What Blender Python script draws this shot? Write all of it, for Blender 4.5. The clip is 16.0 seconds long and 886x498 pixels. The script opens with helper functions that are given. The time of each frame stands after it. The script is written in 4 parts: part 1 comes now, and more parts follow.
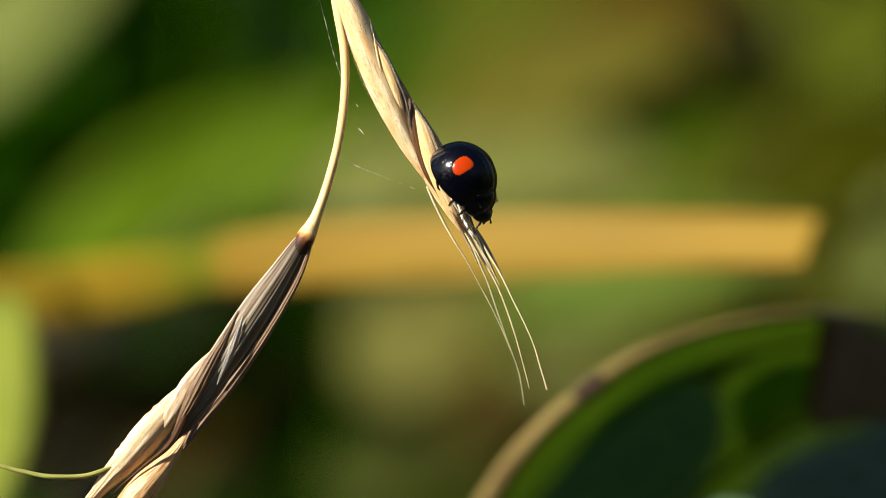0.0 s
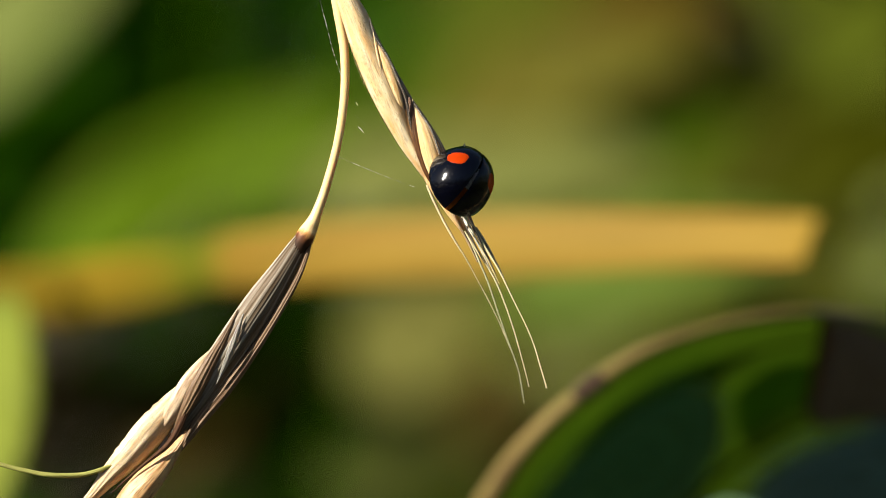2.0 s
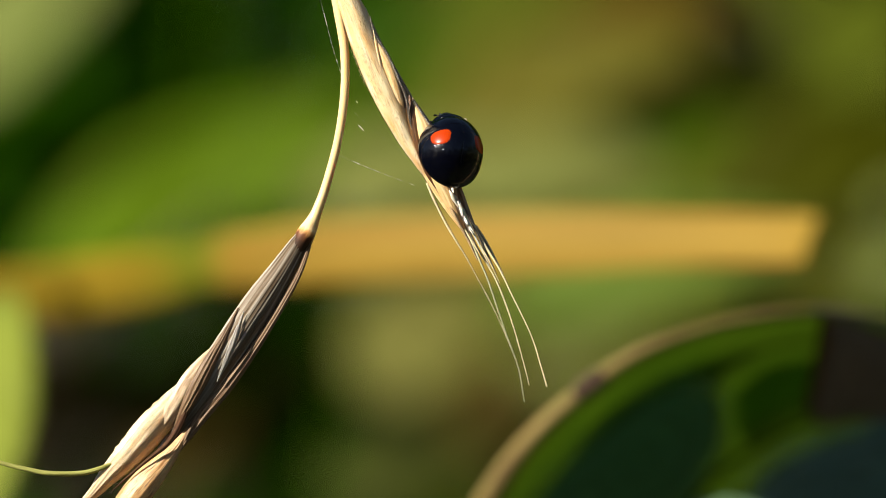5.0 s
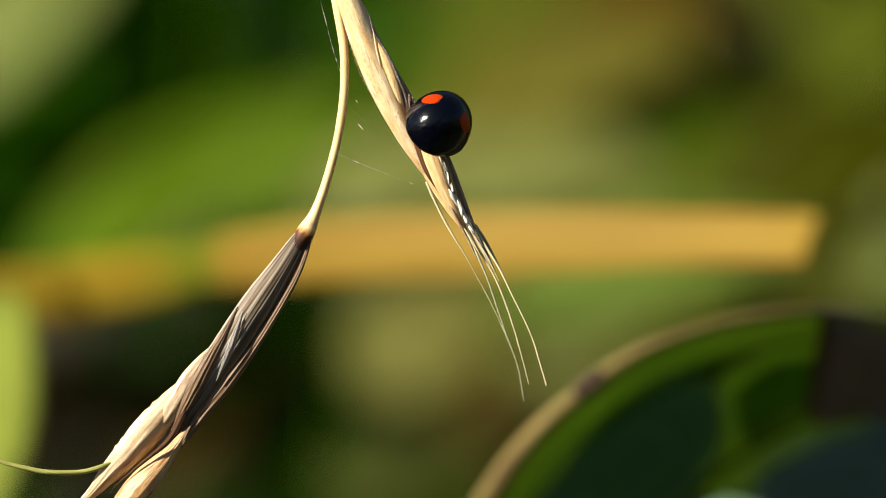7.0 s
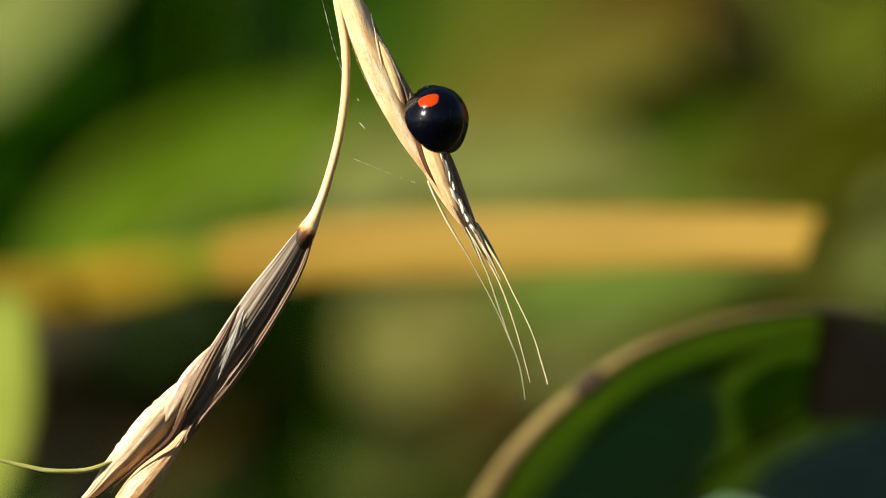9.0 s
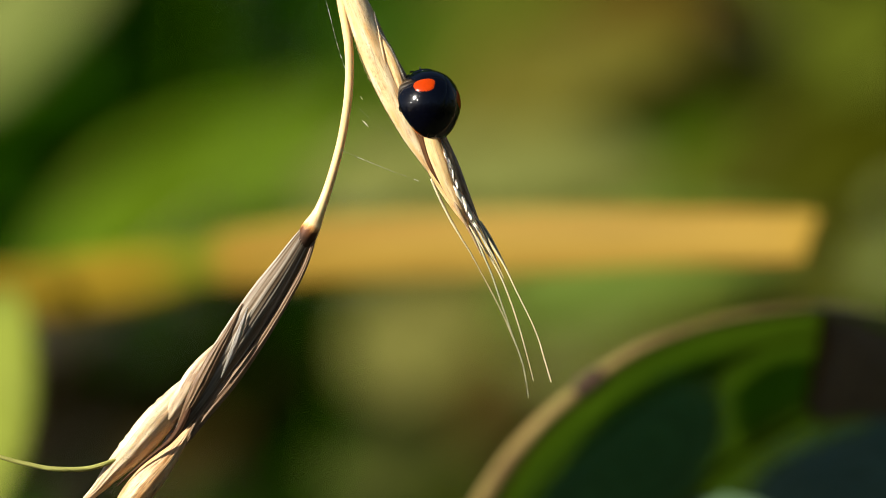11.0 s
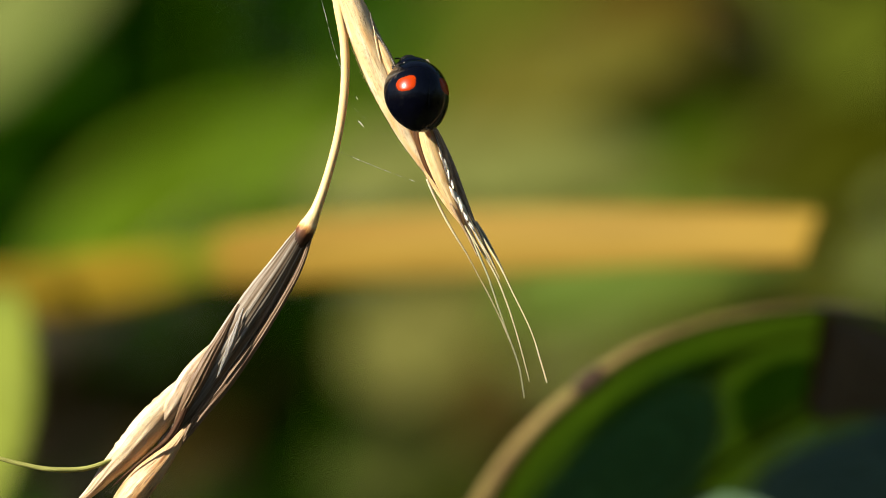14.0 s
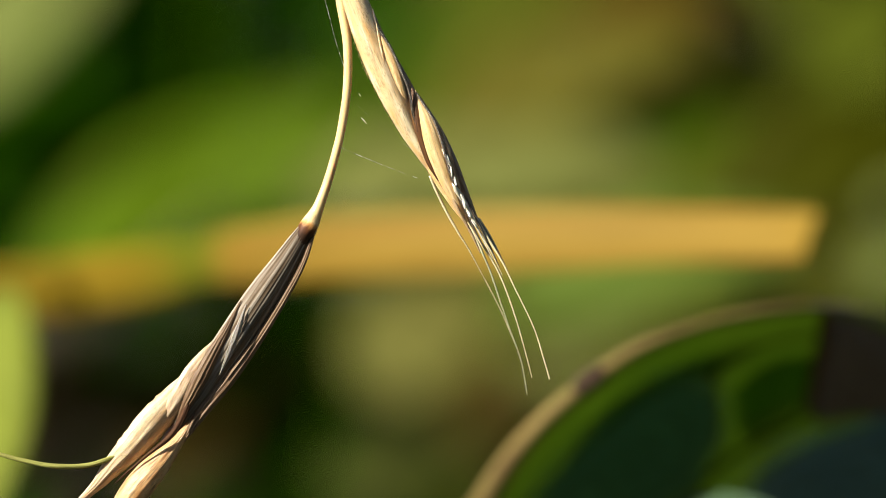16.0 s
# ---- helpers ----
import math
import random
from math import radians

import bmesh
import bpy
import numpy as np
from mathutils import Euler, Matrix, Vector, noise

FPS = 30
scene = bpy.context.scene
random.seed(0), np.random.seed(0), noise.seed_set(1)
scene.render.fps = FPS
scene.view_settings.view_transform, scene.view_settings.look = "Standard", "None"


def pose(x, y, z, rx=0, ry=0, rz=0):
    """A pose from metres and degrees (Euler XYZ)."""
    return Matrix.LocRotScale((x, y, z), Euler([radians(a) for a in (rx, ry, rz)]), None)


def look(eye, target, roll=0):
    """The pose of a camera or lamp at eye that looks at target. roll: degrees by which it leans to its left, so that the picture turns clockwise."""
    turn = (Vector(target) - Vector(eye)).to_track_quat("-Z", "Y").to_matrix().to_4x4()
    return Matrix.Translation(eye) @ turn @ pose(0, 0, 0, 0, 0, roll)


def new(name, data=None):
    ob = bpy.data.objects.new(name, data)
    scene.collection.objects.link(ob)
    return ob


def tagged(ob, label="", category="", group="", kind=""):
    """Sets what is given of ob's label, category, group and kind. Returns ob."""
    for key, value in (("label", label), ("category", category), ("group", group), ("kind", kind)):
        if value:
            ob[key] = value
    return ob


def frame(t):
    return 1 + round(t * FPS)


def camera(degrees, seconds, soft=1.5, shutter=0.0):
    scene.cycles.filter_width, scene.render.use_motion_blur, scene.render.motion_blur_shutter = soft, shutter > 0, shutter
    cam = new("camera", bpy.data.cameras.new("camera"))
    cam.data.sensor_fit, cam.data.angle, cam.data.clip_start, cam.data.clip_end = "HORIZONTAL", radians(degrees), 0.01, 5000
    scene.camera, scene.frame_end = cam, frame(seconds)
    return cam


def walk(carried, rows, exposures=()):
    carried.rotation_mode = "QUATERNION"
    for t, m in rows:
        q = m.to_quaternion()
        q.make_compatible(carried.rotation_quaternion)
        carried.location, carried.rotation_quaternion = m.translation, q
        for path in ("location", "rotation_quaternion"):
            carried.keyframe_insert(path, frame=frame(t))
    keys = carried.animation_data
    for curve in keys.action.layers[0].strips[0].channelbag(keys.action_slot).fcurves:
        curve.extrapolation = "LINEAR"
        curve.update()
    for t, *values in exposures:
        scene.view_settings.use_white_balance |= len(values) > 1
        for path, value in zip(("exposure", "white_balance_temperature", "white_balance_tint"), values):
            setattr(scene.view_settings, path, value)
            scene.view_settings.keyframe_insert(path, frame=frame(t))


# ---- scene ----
# ---------------------------------------------------------------- camera
# A close-up: the field is about 49 mm wide where the grass hangs. Lengths below are in millimetres unless they say otherwise.
MM = 0.001
REACH = 231.2            # from the lens to the grass
HIGH = 450.0             # of the lens over the ground
SINK = 0.0268            # the camera settles by so much in a second


def sunk(t):
    return -SINK * t


cam = camera(12.0, 16.0, soft=0.65)
cam.data.dof.use_dof = True
cam.data.dof.focus_distance = (REACH - 0.6) * MM
cam.data.dof.aperture_fstop = 23.0
cam.data.dof.aperture_blades = 0
walk(cam, [(t, pose(0, -REACH * MM, (HIGH + sunk(t)) * MM, 90, 0, 0)) for t in (0.0, 4.0, 8.0, 12.0, 16.0)])

# ---------------------------------------------------------------- light
SUN = Vector((-0.71, -0.41, 0.48)).normalized()
world = bpy.data.worlds.new("sky")
scene.world = world
world.use_nodes = True
wn, wl = world.node_tree.nodes, world.node_tree.links
sky = wn.new("ShaderNodeTexSky")
sky.sky_type, sky.sun_disc = "NISHITA", False
sky.sun_elevation = math.asin(SUN.z)
sky.sun_rotation = math.atan2(SUN.x, SUN.y)
wn["Background"].inputs["Strength"].default_value = 0.05
wl.new(sky.outputs["Color"], wn["Background"].inputs["Color"])
sun = new("sun", bpy.data.lights.new("sun", "SUN"))
sun.data.energy, sun.data.angle, sun.data.color = 5.0, radians(0.5), (1.0, 0.95, 0.84)
sun.matrix_world = look((SUN * 3)[:], (0, 0, 0))
scene.view_settings.exposure = 0.98


# ---------------------------------------------------------------- materials
def blank(name, rough=0.5):
    mat = bpy.data.materials.new(name)
    mat.use_nodes = True
    nt = mat.node_tree
    bsdf = nt.nodes["Principled BSDF"]
    bsdf.inputs["Roughness"].default_value = rough
    return mat, nt, bsdf


def node(nt, kind, **values):
    n = nt.nodes.new(kind)
    for key, value in values.items():
        n.inputs[key.replace("_", " ")].default_value = value
    return n


def ramp(nt, factor, stops):
    n = nt.nodes.new("ShaderNodeValToRGB")
    while len(n.color_ramp.elements) < len(stops):
        n.color_ramp.elements.new(0.5)
    for e, (at, c) in zip(n.color_ramp.elements, stops):
        e.position, e.color = at, (*c, 1)
    nt.links.new(factor, n.inputs["Fac"])
    return n.outputs["Color"]


def noise_of(nt, vector, scale, detail=3.0, stretch=None):
    if stretch:
        m = nt.nodes.new("ShaderNodeMapping")
        m.inputs["Scale"].default_value = stretch
        nt.links.new(vector, m.inputs["Vector"])
        vector = m.outputs["Vector"]
    n = node(nt, "ShaderNodeTexNoise", Scale=scale, Detail=detail)
    nt.links.new(vector, n.inputs["Vector"])
    return n.outputs["Fac"]


def mixed(nt, factor, a, b, mode="MIX"):
    n = nt.nodes.new("ShaderNodeMix")
    n.data_type, n.blend_type = "RGBA", mode
    for socket, value in ((n.inputs[0], factor), (n.inputs[6], a), (n.inputs[7], b)):
        if isinstance(value, (int, float)):
            socket.default_value = value
        elif isinstance(value, tuple):
            socket.default_value = (*value, 1)
        else:
            nt.links.new(value, socket)
    return n.outputs[2]


def bumped(nt, bsdf, height, strength, distance):
    b = node(nt, "ShaderNodeBump", Strength=strength, Distance=distance)
    nt.links.new(height, b.inputs["Height"])
    nt.links.new(b.outputs["Normal"], bsdf.inputs["Normal"])


def straw(name, pale, warm, dark, streaks=90.0, streaky=0.5, blot=0.5, rough=0.42, gloss=0.5, glow=0.12, relief=0.35, even=0.06, fleck=0.6, along=9.0):
    """Dry husk: pale ground, warm blotches, fine dark streaks that run along it (u across, v along), short flecks, specks and dull grain."""
    mat, nt, bsdf = blank(name, rough)
    bsdf.inputs["Specular IOR Level"].default_value = gloss
    bsdf.inputs["Subsurface Weight"].default_value = glow
    bsdf.inputs["Subsurface Radius"].default_value = (1.0, 0.5, 0.16)
    bsdf.inputs["Subsurface Scale"].default_value = 0.0004
    uv = nt.nodes.new("ShaderNodeTexCoord").outputs["UV"]
    spread = noise_of(nt, uv, 1.0, 5.0, (9.0, 5.0, 1.0))
    ground = ramp(nt, spread, ((0.36, pale), (0.47 + 0.2 * (1 - blot), tuple(0.5 * (a + b) for a, b in zip(pale, warm))), (0.66, warm)))
    fine = noise_of(nt, uv, 1.0, 4.0, (streaks * 1.5, along, 1.0))
    lines = ramp(nt, fine, ((0.47, (0, 0, 0)), (0.60, (1, 1, 1))))
    patchy = noise_of(nt, uv, 1.0, 5.0, (11.0, 11.0, 1.0))
    where = ramp(nt, patchy, ((0.48, (even,) * 3), (0.64, (1, 1, 1))))
    both = mixed(nt, 1.0, lines, where, "MULTIPLY")
    both = mixed(nt, 1.0, both, (streaky,) * 3, "MULTIPLY")
    colour = mixed(nt, both, ground, dark)
    # short flecks, in drifts
    short = ramp(nt, noise_of(nt, uv, 1.0, 3.0, (95.0, 75.0, 1.0)), ((0.52, (0, 0, 0)), (0.63, (fleck,) * 3)))
    drift = ramp(nt, noise_of(nt, uv, 1.0, 3.0, (7.0, 14.0, 1.0)), ((0.44, (0.04, 0.04, 0.04)), (0.60, (1, 1, 1))))
    colour = mixed(nt, mixed(nt, 1.0, short, drift, "MULTIPLY"), colour, tuple(0.4 * a + 0.6 * b for a, b in zip(warm, dark)))
    specks = ramp(nt, noise_of(nt, uv, 1.0, 2.0, (60.0, 150.0, 1.0)), ((0.66, (0, 0, 0)), (0.72, (0.7, 0.7, 0.7))))
    colour = mixed(nt, specks, colour, tuple(0.5 * c for c in dark))
    nt.links.new(colour, bsdf.inputs["Base Color"])
    bumped(nt, bsdf, fine, relief, 0.00012)
    return mat


STRAW = straw("pale_straw", (0.88, 0.71, 0.44), (0.74, 0.43, 0.17), (0.20, 0.10, 0.05), 40, 0.6, 0.95, relief=0.25, fleck=0.9)
STALK = straw("smooth_stalk", (0.88, 0.65, 0.31), (0.82, 0.54, 0.20), (0.45, 0.25, 0.09), 10, 0.10, 0.4, 0.35, relief=0.06, fleck=0.1)
STRAW_WARM = straw("amber_straw", (0.80, 0.57, 0.29), (0.72, 0.42, 0.16), (0.16, 0.08, 0.04), 36, 0.4, 0.8, relief=0.2)
STRAW_HONEY = straw("honey_straw", (0.84, 0.60, 0.32), (0.70, 0.38, 0.13), (0.18, 0.09, 0.045), 40, 0.6, 0.9, relief=0.2)
STRAW_LINED = straw("lined_straw", (0.62, 0.44, 0.25), (0.40, 0.24, 0.11), (0.02, 0.014, 0.01), 9, 0.95, 0.7, even=0.5, fleck=0.8)
STRAW_MOTTLED = straw("mottled_straw", (0.82, 0.62, 0.38), (0.54, 0.30, 0.14), (0.16, 0.075, 0.035), 22, 0.30, 0.8, relief=0.2)
STRAW_TAN = straw("tan_shade_straw", (0.66, 0.49, 0.32), (0.46, 0.30, 0.17), (0.12, 0.06, 0.03), 20, 0.5, 0.8, relief=0.2)
STRAW_RUST = straw("rusty_straw", (0.78, 0.50, 0.24), (0.48, 0.22, 0.07), (0.12, 0.06, 0.03), 40, 0.8, 0.8)
STRAW_BROWN = straw("brown_straw", (0.30, 0.15, 0.05), (0.17, 0.07, 0.025), (0.06, 0.03, 0.02), 60, 0.8, 0.6)
STRAW_GAP = straw("rust_gap_shade", (0.135, 0.055, 0.014), (0.085, 0.032, 0.010), (0.03, 0.015, 0.01), 30, 0.7, 0.6, glow=0.0)
# darkened for the head's shaded right side; also the dark glossy flank
STRAW_DULL = straw("dull_shade_straw", (0.44, 0.33, 0.21), (0.25, 0.155, 0.08), (0.07, 0.045, 0.035), 24, 0.9, 0.6, 0.3, even=0.3)
HUSK_DARK = straw("dark_husk", (0.195, 0.138, 0.086), (0.110, 0.070, 0.038), (0.48, 0.41, 0.32), 12, 0.95, 0.7, 0.55, 0.15, 0.0, even=0.75, fleck=0.25, along=1.2)
STRAW_UMBER = straw("umber_margin", (0.23, 0.142, 0.074), (0.15, 0.082, 0.040), (0.06, 0.032, 0.02), 16, 0.7, 0.7, 0.5, 0.25, 0.0, even=0.4)
GAP_DARK = straw("dark_gap_straw", (0.07, 0.03, 0.014), (0.03, 0.013, 0.008), (0.22, 0.11, 0.04), 12, 0.6, 0.7, 0.7, 0.1, 0.0)
SILVER = straw("silvery_husk", (0.84, 0.78, 0.66), (0.60, 0.50, 0.38), (0.06, 0.05, 0.05), 16, 0.7, 0.5, 0.3)
KEEL = straw("dark_keel", (0.05, 0.034, 0.025), (0.02, 0.014, 0.012), (0.60, 0.50, 0.36), 10, 0.8, 0.5, 0.45, 0.5, 0.0)
AWN = straw("awn_straw", (0.80, 0.69, 0.44), (0.58, 0.45, 0.23), (0.10, 0.06, 0.03), 6, 0.5, 0.6, 0.35)
AWN_GREY = straw("grey_awn", (0.60, 0.57, 0.36), (0.44, 0.40, 0.23), (0.12, 0.10, 0.06), 6, 0.5, 0.6, 0.35)


def collar_of():
    """The flared foot of the stalk: cream, then rust, then scorched dark brown (v along it)."""
    mat, nt, bsdf = blank("scorched_collar", 0.5)
    bsdf.inputs["Specular IOR Level"].default_value = 0.2
    uv = nt.nodes.new("ShaderNodeTexCoord").outputs["UV"]
    along = node(nt, "ShaderNodeSeparateXYZ")
    nt.links.new(uv, along.inputs[0])
    ragged = nt.nodes.new("ShaderNodeMath")
    ragged.operation = "MULTIPLY_ADD"
    nt.links.new(noise_of(nt, uv, 1.0, 4.0, (14.0, 4.0, 1.0)), ragged.inputs[0])
    ragged.inputs[1].default_value = 0.22
    nt.links.new(along.outputs[1], ragged.inputs[2])
    burn = ramp(nt, ragged.outputs[0], ((0.50, (0.86, 0.62, 0.30)), (0.60, (0.62, 0.30, 0.09)), (0.70, (0.14, 0.05, 0.018)), (0.86, (0.045, 0.022, 0.012))))
    nt.links.new(burn, bsdf.inputs["Base Color"])
    bumped(nt, bsdf, noise_of(nt, uv, 1.0, 3.0, (40.0, 12.0, 1.0)), 0.3, 0.0001)
    return mat


COLLAR = collar_of()


def leafy(name, base, vein, through_colour, share=0.35, rough=0.5, blotch=None, gloss=0.02, grain=2.3, fade=False):
    """A leaf: veins by u (across) and v (along), mottling, and some light that comes through it."""
    mat, nt, bsdf = blank(name, rough)
    bsdf.inputs["Specular IOR Level"].default_value = gloss
    uv = nt.nodes.new("ShaderNodeTexCoord").outputs["UV"]
    mottle = noise_of(nt, uv, 5.0, 4.0)
    darker = tuple(c * 0.6 for c in base)
    colour = ramp(nt, mottle, ((0.3, darker), (0.7, base)))
    w = node(nt, "ShaderNodeTexWave", Scale=2.6, Distortion=2.0, Detail=2.0)
    nt.links.new(uv, w.inputs["Vector"])
    w.bands_direction = "DIAGONAL"
    lines = ramp(nt, w.outputs["Fac"], ((0.90, (0, 0, 0)), (1.0, (0.6, 0.6, 0.6))))
    colour = mixed(nt, lines, colour, vein)
    if blotch:
        spots = ramp(nt, noise_of(nt, uv, grain, 4.0), ((0.50, (0, 0, 0)), (0.66, (0.8, 0.8, 0.8))))
        colour = mixed(nt, spots, colour, blotch)
    nt.links.new(colour, bsdf.inputs["Base Color"])
    bumped(nt, bsdf, mottle, 0.4, 0.0004)
    tr = node(nt, "ShaderNodeBsdfTranslucent")
    tint = mixed(nt, 0.55, colour, through_colour)
    nt.links.new(tint, tr.inputs["Color"])
    mix = node(nt, "ShaderNodeMixShader", Fac=share)
    nt.links.new(bsdf.outputs[0], mix.inputs[1])
    nt.links.new(tr.outputs[0], mix.inputs[2])
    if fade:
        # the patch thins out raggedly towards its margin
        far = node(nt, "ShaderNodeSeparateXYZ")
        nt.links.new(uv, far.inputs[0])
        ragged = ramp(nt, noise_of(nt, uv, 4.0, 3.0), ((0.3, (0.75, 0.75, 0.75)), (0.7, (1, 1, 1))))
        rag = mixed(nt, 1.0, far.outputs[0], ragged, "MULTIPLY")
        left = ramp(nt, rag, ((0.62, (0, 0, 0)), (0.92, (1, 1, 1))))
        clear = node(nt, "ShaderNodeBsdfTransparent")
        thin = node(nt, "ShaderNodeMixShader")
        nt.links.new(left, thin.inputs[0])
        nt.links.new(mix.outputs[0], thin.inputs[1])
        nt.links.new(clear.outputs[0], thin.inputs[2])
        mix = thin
    nt.links.new(mix.outputs[0], nt.nodes["Material Output"].inputs["Surface"])
    return mat


LEAF_FRESH = leafy("fresh_leaf", (0.105, 0.175, 0.006), (0.13, 0.20, 0.012), (0.13, 0.21, 0.004))
LEAF_GREEN = leafy("green_leaf", (0.062, 0.102, 0.003), (0.08, 0.11, 0.008), (0.07, 0.12, 0.003))
LEAF_MEADOW = leafy("meadow_leaf", (0.10, 0.165, 0.009), (0.11, 0.17, 0.01), (0.10, 0.17, 0.006))
LEAF_OLIVE = leafy("olive_leaf", (0.120, 0.135, 0.012), (0.15, 0.15, 0.03), (0.13, 0.135, 0.010), blotch=(0.11, 0.09, 0.016))
LEAF_TAWNY = leafy("tawny_leaf", (0.140, 0.126, 0.017), (0.15, 0.135, 0.027), (0.13, 0.115, 0.016), blotch=(0.12, 0.11, 0.012))
LEAF_LIME = leafy("lime_leaf", (0.14, 0.205, 0.030), (0.15, 0.21, 0.04), (0.14, 0.20, 0.02))
LEAF_KHAKI = leafy("khaki_leaf", (0.18, 0.174, 0.040), (0.17, 0.16, 0.04), (0.14, 0.13, 0.02), blotch=(0.11, 0.10, 0.02))
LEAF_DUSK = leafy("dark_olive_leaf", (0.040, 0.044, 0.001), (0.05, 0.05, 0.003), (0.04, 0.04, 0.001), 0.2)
LEAF_MOSS = leafy("mossy_leaf", (0.052, 0.064, 0.009), (0.06, 0.07, 0.01), (0.05, 0.06, 0.006), 0.2, blotch=(0.05, 0.05, 0.008))
LEAF_RUSSET = leafy("russet_leaf", (0.075, 0.046, 0.004), (0.08, 0.05, 0.008), (0.07, 0.04, 0.004), 0.2)
LEAF_BROWN = leafy("brown_leaf", (0.058, 0.040, 0.006), (0.07, 0.05, 0.01), (0.06, 0.04, 0.006), 0.2)
# near-black colour stands for the shade between background leaves
LEAF_UMBER = leafy("shade_gap_leaf", (0.034, 0.024, 0.003), (0.036, 0.026, 0.004), (0.03, 0.02, 0.002), 0.04)
LEAF_PALE = leafy("pale_leaf", (0.222, 0.260, 0.036), (0.24, 0.28, 0.05), (0.22, 0.28, 0.03), 0.3)
LEAF_GREY = leafy("grey_leaf", (0.165, 0.195, 0.045), (0.18, 0.2, 0.07), (0.13, 0.17, 0.04), 0.2)
LEAF_BROAD = leafy("broad_leaf", (0.050, 0.098, 0.005), (0.07, 0.115, 0.007), (0.066, 0.125, 0.003), 0.48, 0.5, gloss=0.1, blotch=(0.022, 0.055, 0.003), grain=3.4)
LEAF_LIGHT = leafy("light_leaf", (0.19, 0.205, 0.05), (0.22, 0.23, 0.06), (0.2, 0.22, 0.04))
LEAF_MINT = leafy("mint_sheen_leaf", (0.10, 0.165, 0.088), (0.11, 0.18, 0.10), (0.1, 0.2, 0.1), 0.2)
LEAF_MID = leafy("mid_leaf", (0.085, 0.105, 0.007), (0.08, 0.11, 0.01), (0.06, 0.10, 0.004))
LEAF_SHADY = leafy("blade_shade_sheet", (0.09, 0.26, 0.02), (0.09, 0.20, 0.015), (0.20, 0.44, 0.01), 0.75, fade=True)
LEAF_TEAL = leafy("teal_sheen_leaf", (0.08, 0.26, 0.105), (0.02, 0.05, 0.02), (0.01, 0.05, 0.015), 0.2, 0.45, gloss=0.12, fade=True)
LEAF_NAVY = leafy("dusky_shade_leaf", (0.12, 0.26, 0.29), (0.03, 0.04, 0.05), (0.01, 0.03, 0.02), 0.10, 0.45, gloss=0.2, fade=True)
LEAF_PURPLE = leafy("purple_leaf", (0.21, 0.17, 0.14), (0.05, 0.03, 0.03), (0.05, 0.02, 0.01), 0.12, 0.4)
# two dark leaves whose colour stands for shaded gaps in the background
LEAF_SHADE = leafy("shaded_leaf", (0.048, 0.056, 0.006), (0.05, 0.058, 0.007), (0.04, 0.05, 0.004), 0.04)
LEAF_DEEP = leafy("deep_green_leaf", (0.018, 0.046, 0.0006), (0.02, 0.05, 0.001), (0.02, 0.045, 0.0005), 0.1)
LEAF_WORN = leafy("worn_rim", (0.07, 0.045, 0.03), (0.08, 0.05, 0.03), (0.06, 0.04, 0.02), 0.1, 0.8)
LEAF_VEIN = leafy("leaf_vein", (0.13, 0.20, 0.01), (0.14, 0.20, 0.02), (0.24, 0.36, 0.01), 0.45)
VEIN_RED = leafy("reddish_vein", (0.18, 0.085, 0.02), (0.12, 0.07, 0.03), (0.12, 0.06, 0.02), 0.3)
RIM = leafy("leaf_rim", (0.255, 0.185, 0.064), (0.28, 0.21, 0.08), (0.22, 0.17, 0.05), 0.2, 0.45, blotch=(0.10, 0.055, 0.03), grain=7.0)


def reed_of():
    """A withered blade: ochre towards the culm, orange straw towards the tip, with one stretch that is still green."""
    mat = leafy("dry_reed", (0.315, 0.198, 0.033), (0.35, 0.22, 0.04), (0.32, 0.19, 0.024), 0.2, 0.45, blotch=(0.25, 0.14, 0.020))
    nt = mat.node_tree
    bsdf = nt.nodes["Principled BSDF"]
    colour = bsdf.inputs["Base Color"].links[0].from_socket
    uv = nt.nodes.new("ShaderNodeTexCoord").outputs["UV"]
    along = node(nt, "ShaderNodeSeparateXYZ")
    nt.links.new(uv, along.inputs[0])
    ragged = nt.nodes.new("ShaderNodeMath")
    ragged.operation = "MULTIPLY_ADD"
    nt.links.new(noise_of(nt, uv, 9.0, 3.0), ragged.inputs[0])
    ragged.inputs[1].default_value = 0.04
    nt.links.new(along.outputs[1], ragged.inputs[2])
    green = ramp(nt, ragged.outputs[0], ((0.26, (0, 0, 0)), (0.37, (0.85, 0.85, 0.85)), (0.42, (0.85, 0.85, 0.85)), (0.52, (0, 0, 0))))
    ochre = ramp(nt, ragged.outputs[0], ((0.30, (0.80, 0.86, 0.42)), (0.46, (0.80, 0.80, 0.60)), (0.54, (0.86, 0.84, 0.72)), (0.70, (1, 1, 1))))
    colour = mixed(nt, 1.0, colour, ochre, "MULTIPLY")
    colour = mixed(nt, green, colour, (0.088, 0.118, 0.008))
    nt.links.new(colour, bsdf.inputs["Base Color"])
    return mat


REED = reed_of()


def bark_of():
    mat, nt, bsdf = blank("twig_bark", 0.8)
    ob = nt.nodes.new("ShaderNodeTexCoord").outputs["Object"]
    nt.links.new(ramp(nt, noise_of(nt, ob, 120.0), ((0.3, (0.05, 0.035, 0.02)), (0.7, (0.13, 0.10, 0.05)))), bsdf.inputs["Base Color"])
    return mat


BARK = bark_of()


